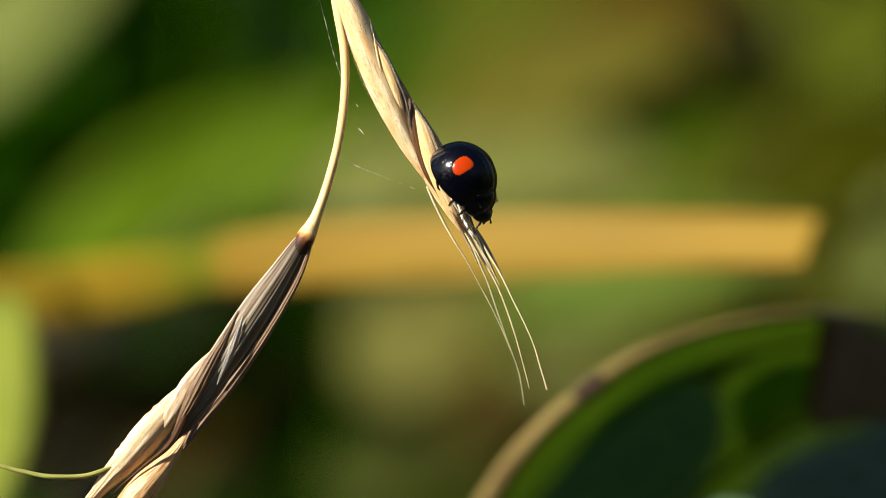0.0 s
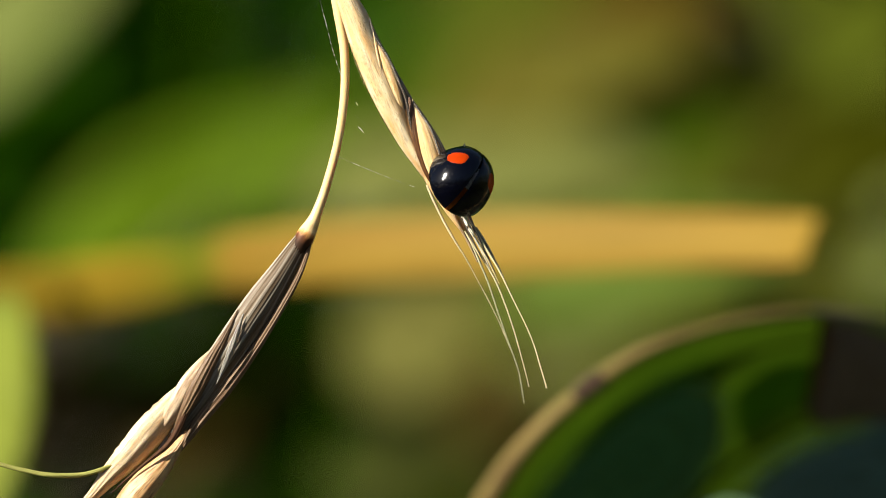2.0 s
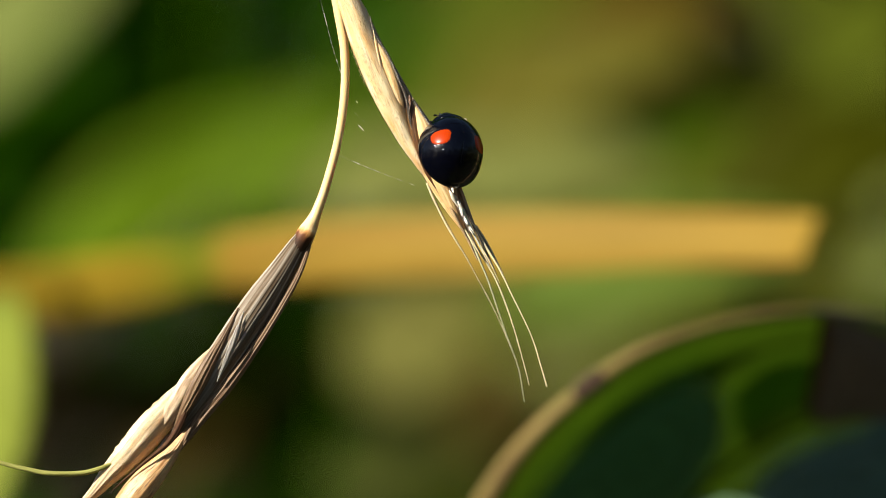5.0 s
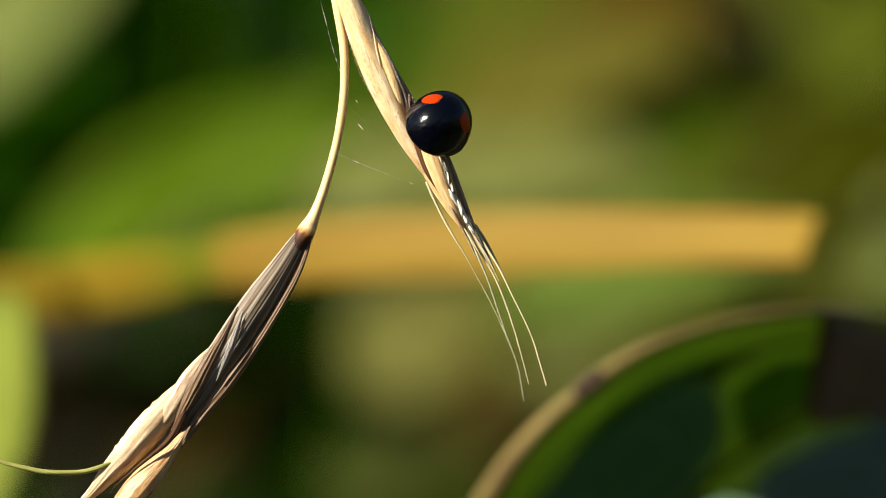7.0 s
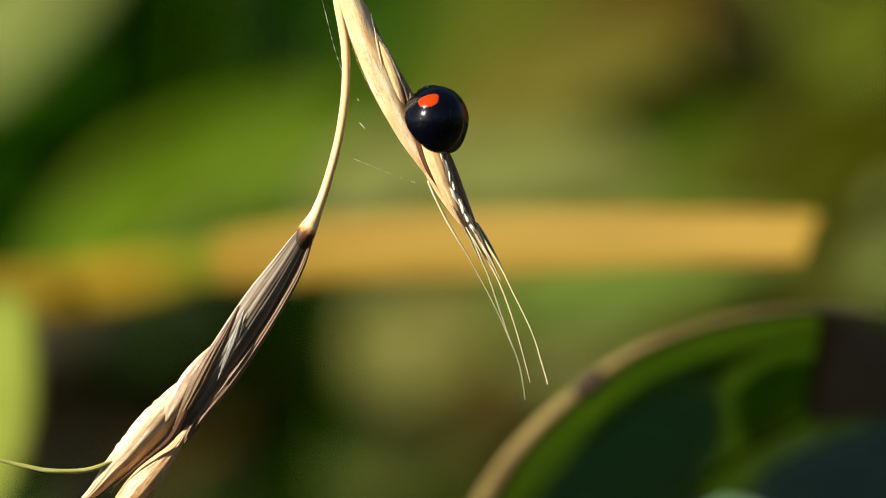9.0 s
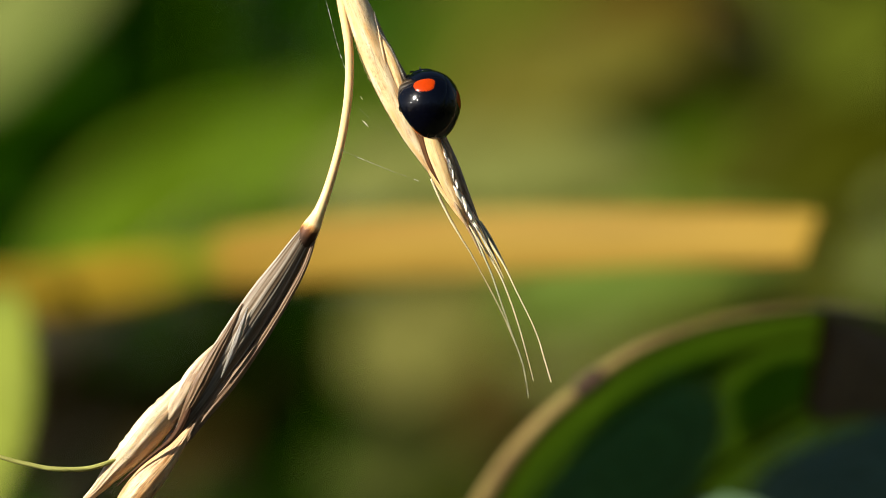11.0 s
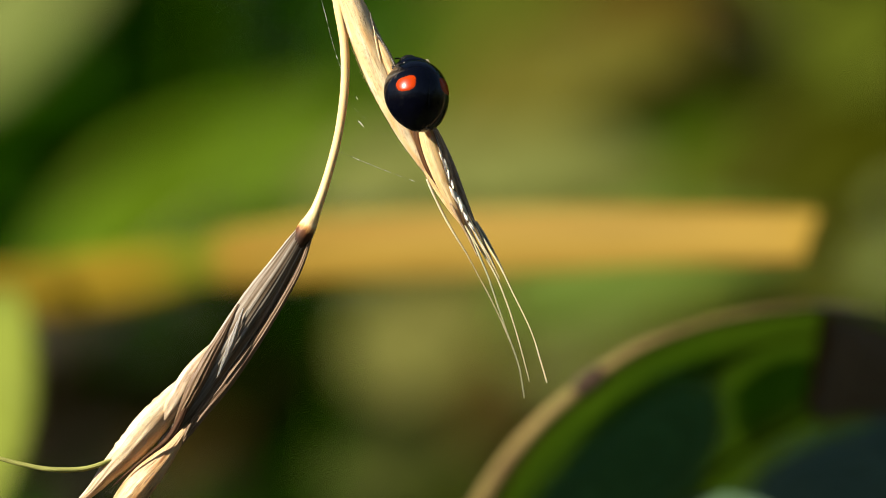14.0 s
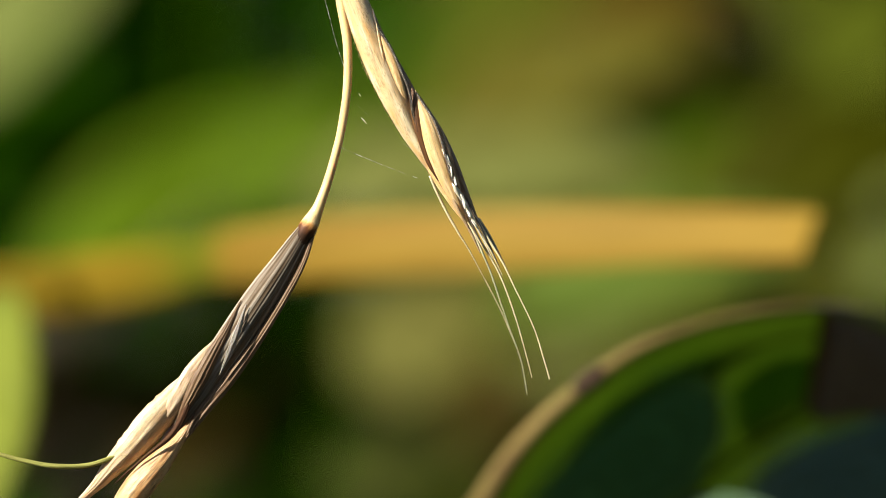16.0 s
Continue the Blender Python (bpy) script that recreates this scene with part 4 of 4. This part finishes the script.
# dark strip stands for the shaded open gap between the lower husks
part("fold", husk([(-13.45, -7.72, -0.55, 0.03), (-13.95, -8.77, -0.75, 0.14), (-14.51, -10.01, -0.85, 0.20), (-15.13, -10.88, -0.85, 0.16), (-16.20, -11.75, -0.75, 0.10), (-17.20, -12.60, -0.6, 0.07), (-18.10, -13.40, -0.4, 0.02)], 60, 8, 2, 0.02), GAP_DARK, low, "dark strip in the fold and gap between husks")
part("collar", tube([(-7.08, 1.66, 0.0, 0.265), (-7.24, 1.25, -0.02, 0.36), (-7.40, 0.90, -0.05, 0.46), (-7.58, 0.54, -0.08, 0.51), (-7.82, 0.10, -0.04, 0.45), (-8.12, -0.45, 0.06, 0.30)], 20, 40, 0.12), COLLAR, low, "cream collar scorched dark brown below")
part("awn", tube([(-18.10, -11.94, -0.3, 0.12), (-19.65, -12.43, -0.4, 0.14), (-21.51, -12.46, -0.4, 0.14), (-23.06, -12.18, -0.3, 0.12), (-24.30, -11.87, -0.2, 0.11), (-26.78, -11.13, 0, 0.06)], 8, 40), leafy("green_awn", (0.44, 0.43, 0.12), (0.46, 0.44, 0.14), (0.4, 0.4, 0.08), 0.2), low, "yellow-green bent awn")
part("bristles", hairs([(-8.25, 0.34, -0.2), (-9.58, -1.49, -0.25), (-10.82, -3.04, -0.3), (-12.40, -5.49, -0.25)], 100, 0.12, 1, 7), STRAW, low, "fine pale bristles")
part("bristles", hairs([(-7.16, 0.15, -0.2), (-7.63, -1.27, -0.25), (-8.49, -3.04, -0.3), (-9.92, -5.42, -0.3), (-11.53, -7.72, -0.3)], 100, 0.08, -1, 8), STRAW, low, "fine pale bristles")

# ---------------------------------------------------------------- silk
silk = thing("spider_silk", "faint spider silk strung on the grass stalk", "silk", BASE)
for rows in (
    [(-6.94, 14.29, 0.2, 0.013), (-6.45, 12.43, 0.2, 0.014), (-6.01, 10.73, 0.1, 0.013), (-5.52, 9.27, 0.0, 0.013)],
    [(-5.77, 4.99, -0.2, 0.014), (-4.46, 4.43, -0.2, 0.014), (-2.91, 3.81, -0.2, 0.011), (-1.49, 3.29, -0.1, 0.008)],
    [(-5.33, 7.78, -0.1, 0.003), (-3.84, 6.39, -0.1, 0.004), (-1.21, 4.37, 0.0, 0.003)],
):
    part("thread", tube(rows, 5, 60, 0.9), SILK, silk)
part("fleck", tube([(-4.77, 7.97, -0.1, 0.006), (-4.71, 7.87, -0.1, 0.018), (-4.65, 7.78, -0.1, 0.006)], 6, 8, 0.4), SILVER, silk, "tiny white fleck caught on silk")
part("fleck", tube([(-4.65, 6.63, -0.1, 0.012), (-4.50, 6.48, -0.1, 0.032), (-4.34, 6.29, -0.1, 0.012)], 6, 10, 0.4), SILVER, silk, "tiny white fleck caught on silk")


# ---------------------------------------------------------------- the beetle
AX, AY, AZ = 1.80, 2.09, 2.11          # half width, half length and height of the wing cases
beetle = thing("ladybird", "glossy black ladybird beetle with two orange spots on grass", "beetle", BASE)


def dome(x, y, lift=0.0):
    """The height of the wing cases over (x, y)."""
    q = 1 - (x / AX) ** 2 - (y / AY) ** 2
    return AZ * math.sqrt(max(q, 0.0)) ** 0.98 + lift


FRONT = 1.84


def case_bm(s, hinge):
    bm = bmesh.new()
    grid = []
    n, m = 26, 22
    for i in range(n + 1):
        phi = math.pi * i / n
        over, under = [], []
        for j in range(m + 1):
            th = math.pi / 2 * j / m
            r = math.sin(th)
            flare = 1 + 0.015 * (max(0, r - 0.93) / 0.07) ** 1.5
            x = s * (AX * r * math.sin(phi) * flare + 0.004)
            y = AY * r * math.cos(phi) * flare
            z = dome(x * 0.999 / flare, y * 0.999 / flare) if r < 1 else 0.0
            dip = 0.02 * math.exp(-(x / 0.05) ** 2)
            y = min(y, FRONT + 0.12 * (x / AX) ** 2)
            p = Vector((x, y, z - dip))
            q = Vector((x * 0.96 + s * 0.002, y * 0.96, max(z * 0.96 - 0.02, 0.0)))
            over.append((p - hinge) * MM)
            under.append((q - hinge) * MM)
        grid.append(over + under[::-1])
    add_grid(bm, grid)
    bmesh.ops.remove_doubles(bm, verts=bm.verts[:], dist=0.000002)
    bmesh.ops.recalc_face_normals(bm, faces=bm.faces[:])
    return bm


def spot_bm(s, hinge):
    """A rounded patch that hugs the wing case, wider across the body than along it, with a finely toothed edge."""
    bm = bmesh.new()
    c = Vector((0.65 * AX, -0.03 * AY, 0))
    c.z = dome(c.x, c.y)
    n = Vector((c.x / AX ** 2, c.y / AY ** 2, c.z / AZ ** 2)).normalized()
    along = Vector((0, 1, 0))
    along = (along - n * along.dot(n)).normalized()
    over = along.cross(n)
    grid = []
    for i in range(49):
        t = 2 * math.pi * i / 48
        ct, st = math.cos(t), math.sin(t)
        edge = (abs(ct) ** 2.8 + abs(st) ** 2.8) ** (-1 / 2.8) * (1 + 0.06 * math.sin(3 * t + 0.6) + 0.03 * math.sin(17 * t))
        row = []
        for j in range(7):
            r = j / 6 * edge
            p = c + over * (0.66 * r * ct) + along * (0.47 * r * st)
            q = math.sqrt((p.x / AX) ** 2 + (p.y / AY) ** 2 + (p.z / AZ) ** 2)
            p = p / q
            p.z = dome(p.x, p.y)
            m = Vector((p.x / AX ** 2, p.y / AY ** 2, p.z / AZ ** 2)).normalized()
            p += m * (0.016 if j < 6 else -0.012)
            row.append((Vector((s * p.x, p.y, p.z)) - hinge) * MM)
        grid.append(row)
    add_grid(bm, grid)
    bmesh.ops.remove_doubles(bm, verts=bm.verts[:], dist=0.000002)
    bmesh.ops.recalc_face_normals(bm, faces=bm.faces[:])
    return bm


def ringed(v):
    """Rings of the abdomen."""
    f = 1 + 0.018 * math.cos(v.y * 11)
    return Vector((v.x * f, v.y, v.z * f))


abdomen = part("abdomen", ball((1.30, 1.86, 0.80), (0, -0.20, 0.06), 32, 40, warp=ringed), BELLY, beetle, "glossy orange abdomen")
part("thorax", ball((1.15, 0.75, 0.72), (0, 1.05, 0.42), 24, 14), BLACK_DULL, beetle, "black thorax")
part("pronotum", ball((1.14, 0.78, 0.94), (0, 1.64, 0.24), 32, 20, warp=lambda v: Vector((v.x * (1 - 0.22 * (v.y - 1.6)), v.y, max(v.z - 0.30 * max(v.y - 1.5, 0) ** 1.5, -0.45)))), BLACK, beetle, "glossy black neck shield")
front = part("head", ball((0.60, 0.58, 0.50), (0, 2.18, -0.18), 24, 14), BLACK_DULL, beetle, "black head")
for s in (-1, 1):
    part("eye", ball((0.14, 0.20, 0.17), (s * 0.50, 2.28, -0.06), 12, 8), BLACK, front)
    part("antenna", tube([(s * 0.35, -0.28, 2.54, 0.05), (s * 0.52, -0.42, 2.68, 0.04), (s * 0.60, -0.56, 2.74, 0.06), (s * 0.62, -0.64, 2.76, 0.02)], 6, 12), LEG, front)
    part("palp", tube([(s * 0.16, -0.44, 2.54, 0.06), (s * 0.20, -0.62, 2.60, 0.07), (s * 0.18, -0.74, 2.62, 0.03)], 6, 8), LEG, front)

CASES, WINGS, TIPS, LEGS = [], [], [], []
for s in (-1, 1):
    hinge = Vector((s * 0.55, 1.42, 0.95))
    case = part("wing_case", case_bm(s, hinge), BLACK, beetle, "glossy black wing case", at=Matrix.Translation(hinge * MM))
    part("spot", spot_bm(s, hinge), ORANGE, case, "bright orange spot")
    CASES.append((s, case, hinge))
    root = Vector((s * 0.55, 1.10, 1.14))
    bm = bmesh.new()
    grid = []
    for i in range(19):
        v = i / 18
        row = []
        for j in range(19):
            u = j / 18
            x = s * (0.16 + (0.30 + 0.80 * math.sin(math.pi * min(v, 0.75) * 0.75)) * (u * 1.75 - 1.27) * (1 - 0.45 * v * (u > 0.726)))
            z = -0.03 - 0.16 * v * v + 0.055 * math.sin(u * 19 + v * 5) * (1 - 0.4 * u) + 0.07 * noise.noise(Vector((u * 5, v * 5, s))) - 0.15 * (u - 0.5) ** 2 + 0.004 * s
            row.append(Vector((x, -2.4 * v, z)) * MM)
        grid.append(row)
    add_grid(bm, grid)
    wing = part("wing", bm, MEMBRANE, beetle, "clear creased hind wing", at=Matrix.Translation(root * MM))
    bm = tube([(s * 0.05, 0.0, 0.0, 0.05), (s * 0.12, -0.05, -1.0, 0.045), (s * 0.02, -0.15, -2.1, 0.03)], 6, 16)
    tube([(0, 0.0, -0.1, 0.03), (s * -0.25, -0.08, -1.0, 0.022), (s * -0.30, -0.16, -2.0, 0.012)], 5, 14, bm=bm)
    part("vein", bm, VEIN, wing)
    # the pale crease where the tip folds under; its glint is painted white
    crease = [(s * x, -0.08 + 0.05 * math.sin(x * 9), -2.36 + 0.05 * math.cos(x * 7), r) for x, r in ((-0.85, 0.012), (-0.55, 0.035), (-0.20, 0.03), (0.15, 0.04), (0.45, 0.012))]
    part("crease", tube(crease, 6, 20, 0.5), CREASE, wing, "white wing crease, glint in its colour")
    if s < 0:
        # the folded edge that shows as a white line where the cases part
        edge = [(0.02 - root.x, dome(0, y) - 0.05 - root.z + 0.14, y - root.y - 0.55, r) for y, r in ((-0.2, 0.004), (-0.5, 0.010), (-0.9, 0.014), (-1.25, 0.013), (-1.5, 0.004))]
        part("wing_edge", tube(edge, 6, 24, 0.3), CREASE, wing, "white edge of the folded wing")
    bm = bmesh.new()
    grid = []
    for i in range(15):
        v = i / 14
        row = []
        for j in range(15):
            u = j / 14
            x = s * (0.50 - 2.3 * u) * (1 - 0.5 * v ** 3)
            z = 0.05 * math.sin(u * 14 + v * 5) + 0.07 * noise.noise(Vector((u * 5, v * 5, s + 4))) - 0.05 * v
            row.append(Vector((x, -2.9 * v, z)) * MM)
        grid.append(row)
    add_grid(bm, grid)
    tip = part("wing_tip", bm, MEMBRANE, wing, at=pose(0, -2.35 * MM, -0.10 * MM, 172, 0, 0))
    WINGS.append((s, wing, root))
    TIPS.append((s, tip))
    for i, (y0, sweep, reach) in enumerate(((1.35, 40, 1.15), (0.75, 5, 1.32), (0.15, -38, 1.40))):
        hip = Vector((s * 0.55, y0, -0.10))
        c, q = math.cos(radians(sweep)), math.sin(radians(sweep))
        def leg_at(o, h, r):
            return (s * o * c, h, o * q, r)
        bm = tube([leg_at(0, 0, 0.13), leg_at(0.32 * reach, 0.0, 0.16), leg_at(0.66 * reach, -0.04, 0.10)], 8, 12)
        tube([leg_at(0.64 * reach, -0.02, 0.09), leg_at(0.66 * reach, -0.34, 0.085), leg_at(0.52 * reach, -0.62, 0.07)], 7, 12, bm=bm)
        leg = part("leg", bm, LEG, beetle, "thin dark leg", at=Matrix.Translation(hip * MM))
        part("foot", tube([leg_at(0.53 * reach, -0.60, 0.06), leg_at(0.46 * reach, -0.72, 0.055), leg_at(0.38 * reach, -0.80, 0.05), leg_at(0.30 * reach, -0.86, 0.02)], 6, 10), LEG, leg)
        LEGS.append((s, i, leg, hip))

# ---------------------------------------------------------------- what moves
# seconds, x and z in the grass's plane, and the turn in degrees
BEETLE_ROWS = (
    (0.0, 0.97, 3.79, -53, 12, -130),
    (0.2, 1.06, 3.22, -55, 16, -129),
    (0.4, 1.36, 2.63, -58, 27, -121),
    (0.5, 1.50, 2.43, -52, 37, -111),
    (0.6, 1.44, 2.69, -45, 45, -107),
    (0.7, 1.64, 2.59, -43, 51, -101),
    (0.8, 1.66, 2.46, -21, 56, -78),
    (0.9, 1.59, 2.65, 23, 68, -24),
    (1.0, 1.42, 2.76, 37, 57, -8),
    (1.2, 1.38, 2.88, 48, 44, 0),
    (1.4, 1.37, 2.93, 47, 41, 10),
    (1.5, 1.37, 3.02, 48, 38, 20),
    (1.6, 1.35, 3.11, 47, 36, 18),
    (1.8, 1.23, 3.36, 46, 35, 17),
    (2.0, 0.82, 3.58, 57, 36, 19),
    (2.2, 0.86, 3.77, 55, 35, 16),
    (2.4, 0.82, 3.89, 53, 39, 3),
    (2.5, 0.82, 3.94, 50, 40, -1),
    (2.6, 0.83, 3.98, 47, 47, -2),
    (2.8, 0.74, 3.96, 42, 51, -20),
    (3.0, 0.74, 3.99, -10, 50, -69),
    (3.2, 0.69, 3.97, -19, 45, -85),
    (3.4, 0.91, 3.80, -52, 35, -117),
    (3.5, 0.89, 3.61, -35, 47, -105),
    (3.6, 0.90, 3.43, -19, 50, -89),
    (3.8, 0.89, 3.70, 49, 51, -14),
    (4.0, 0.71, 4.06, 72, 27, 15),
    (4.2, 0.55, 4.63, 59, 10, 21),
    (6.3, -0.02, 5.71, 65, 17, 20),
    (6.5, -0.29, 6.36, 64, 20, 24),
    (6.7, -0.42, 6.55, 55, 26, 23),
    (6.8, -0.44, 6.50, 52, 24, 26),
    (7.0, -0.32, 6.64, 46, 36, 0),
    (7.2, -0.51, 6.77, 20, 50, -39),
    (7.4, -0.68, 6.68, -3, 44, -67),
    (7.5, -0.49, 6.69, -37, 44, -93),
    (7.6, -0.46, 6.67, -35, 41, -97),
    (7.8, -0.22, 6.54, -47, 22, -120),
    (8.0, -0.05, 6.50, -46, 25, -118),
    (8.2, 0.14, 6.04, -39, 39, -101),
    (8.4, 0.10, 5.72, 6, 46, -59),
    (8.5, 0.01, 5.75, 33, 42, -28),
    (8.7, -0.15, 6.21, 56, 26, 6),
    (9.0, -0.48, 6.83, 51, 16, 22),
    (11.3, -0.95, 7.72, 56, 21, 28),
    (11.5, -0.89, 7.66, 47, 21, 23),
    (11.7, -0.97, 7.62, 44, 28, 15),
    (12.0, -1.10, 7.61, 46, 26, 15),
    (12.2, -1.23, 7.83, 50, 24, 18),
    (12.4, -1.23, 7.91, 52, 30, 6),
    (12.5, -1.24, 7.93, 46, 39, -9),
    (12.6, -1.36, 7.92, 42, 48, -22),
    (12.7, -1.33, 7.90, 35, 45, -33),
    (12.8, -1.54, 7.87, 19, 48, -50),
    (12.9, -1.54, 7.76, -5, 45, -74),
    (13.0, -1.43, 7.66, -12, 40, -77),
    (13.1, -1.31, 7.73, -40, 40, -102),
    (13.2, -1.11, 7.72, -43, 38, -105),
    (13.3, -1.21, 7.59, -31, 42, -103),
    (13.4, -1.16, 7.52, -18, 46, -87),
    (13.5, -1.16, 7.45, 12, 47, -56),
    (13.6, -1.21, 7.54, 37, 50, -33),
    (13.8, -1.34, 7.89, 59, 37, 2),
    (14.0, -1.52, 8.24, 63, 4, 22),
    (14.2, -1.94, 8.94, 63, 11, 24),
    (14.3, -2.04, 9.22, 53, 12, 30),
    (14.4, -2.19, 9.58, 52, 15, 25),
    (14.5, -2.34, 9.60, 49, 23, 24),
    (14.6, -2.40, 9.75, 53, 19, 20),
    (14.7, -2.43, 9.83, 49, 23, 19),
    (14.8, -2.38, 9.88, 50, 29, 13),
    (14.9, -2.32, 9.98, 50, 31, 3),
    (15.0, -2.36, 9.98, 49, 28, 5),
    (15.1, -2.27, 9.98, 47, 30, 0),
    (15.2, -2.25, 9.98, 47, 31, -1),
)
FRONT_OF = -1.15          # the beetle sits before the seed head by so much


def motions():
    rows = []
    for t, x, z, rx, ry, rz in BEETLE_ROWS:
        rows.append((t, pose(x * MM, FRONT_OF * MM, (HIGH + z + sunk(t)) * MM, rx, ry, rz)))
    rows += [(15.3, pose(-1.9 * MM, -1.6 * MM, (HIGH + 10.0 + sunk(15.3)) * MM, 52, 30, 4)),
             (15.4, pose(9.6 * MM, -3.0 * MM, (HIGH + 9.2) * MM, 40, 10, -14)),
             (15.5, pose(38 * MM, -6 * MM, (HIGH + 13) * MM, 40, 10, -30)),
             (15.7, pose(110 * MM, -10 * MM, (HIGH + 40) * MM, 40, 10, -40)),
             (16.0, pose(220 * MM, -10 * MM, (HIGH + 90) * MM, 40, 10, -40))]
    walk(beetle, rows)
    # the grass sways a little, and springs up as the beetle leaves it
    sway = ((0, 0, 0), (1.5, 0, 0.03), (3.0, -0.03, 0.03), (4.0, 0, 0.03), (6.5, 0, 0.06), (7.0, -0.03, 0.05), (8.0, 0, 0.06), (9.0, 0.05, 0.07),
            (11.3, 0.24, 0.12), (11.5, 0.24, 0.12), (12.0, 0.11, 0.10), (12.5, 0.14, 0.08), (13.0, 0.15, 0.06), (13.5, 0.03, 0.03), (14.0, 0, 0.02), (14.5, -0.03, 0.01),
            (15.2, -0.05, 0.0), (15.3, 0.0, 0.05), (15.4, 0.10, 0.25), (15.5, 0.20, 0.30), (16.0, 0.15, 0.15))
    for ob in (grass, silk):
        walk(ob, [(t, pose(dx * MM, 0, (HIGH + dz) * MM)) for t, dx, dz in sway])
    # the reed blade jerks once as the beetle takes off
    walk(REED_BLADE, [(t, Matrix.Translation((dx * MM, 0, dz * MM)) @ REED_HOME) for t, dx, dz in ((0, 0, 0), (15.4, 0, 0), (15.5, 1.5, 0.35), (15.6, 0.5, 0.1), (15.7, 0, 0), (16.0, 0, 0))])
    # wing cases: parted a little while the wings are tidied, then spread for flight
    parted = ((0, 0), (0.7, 0), (0.9, 5), (1.0, 7.5), (1.2, 8), (1.4, 7), (1.6, 5.5), (1.8, 4.5), (2.1, 1), (2.4, 0), (14.6, 0), (14.9, 1.5), (15.2, 2))
    for s, case, hinge in CASES:
        rows = [(t, Matrix.Translation(hinge * MM) @ pose(0, 0, 0, 0, s * a * 0.3, s * a)) for t, a in parted]
        for t, yaw, lift in ((15.2333, 35, 8), (15.2667, 72, 10), (15.3, 102, 8), (15.4, 100, 25), (16.0, 100, 25)):
            rows.append((t, Matrix.Translation(hinge * MM) @ pose(0, 0, 0, 0, 0, s * yaw) @ pose(0, 0, 0, -lift, s * -10, 0)))
        walk(case, rows)
    # the abdomen stretches back in flight
    walk(abdomen, [(t, pose(0, y * MM, z * MM)) for t, y, z in ((0, 0, 0), (15.2, 0, 0), (15.2667, -0.3, 0.1), (15.3, -0.5, 0.2), (16.0, -0.5, 0.2))])
    for s, wing, root in WINGS:
        rows = [(t, Matrix.Translation((root + Vector((0, 0.55, -0.14))) * MM)) for t in (0, 15.2)]
        for t, yaw in ((15.2333, 18), (15.2667, 36), (15.3, 50), (15.3333, 66), (15.4, 75), (15.5, 50), (16.0, 70)):
            rows.append((t, Matrix.Translation(root * MM) @ pose(0, 0, 0, -12, 0, s * yaw)))
        walk(wing, rows)
    for s, tip in TIPS:
        home = (0, -2.35 * MM, -0.10 * MM)
        walk(tip, [(t, pose(*home, a, 0, 0)) for t, a in ((0, 172), (15.2, 172), (15.2333, 110), (15.2667, 50), (15.3, 4), (16.0, 4))])
    for s, i, leg, hip in LEGS:
        beat = 1 if (i + (s > 0)) % 2 else -1
        rows = [(0.25 * k, Matrix.Translation(hip * MM) @ pose(0, 0, 0, 0, 0, s * beat * (10 if k % 2 else -10))) for k in range(61)]
        rows.append((16.0, Matrix.Translation(hip * MM) @ pose(0, 0, 0, 0, 0, 0)))
        walk(leg, rows)


motions()
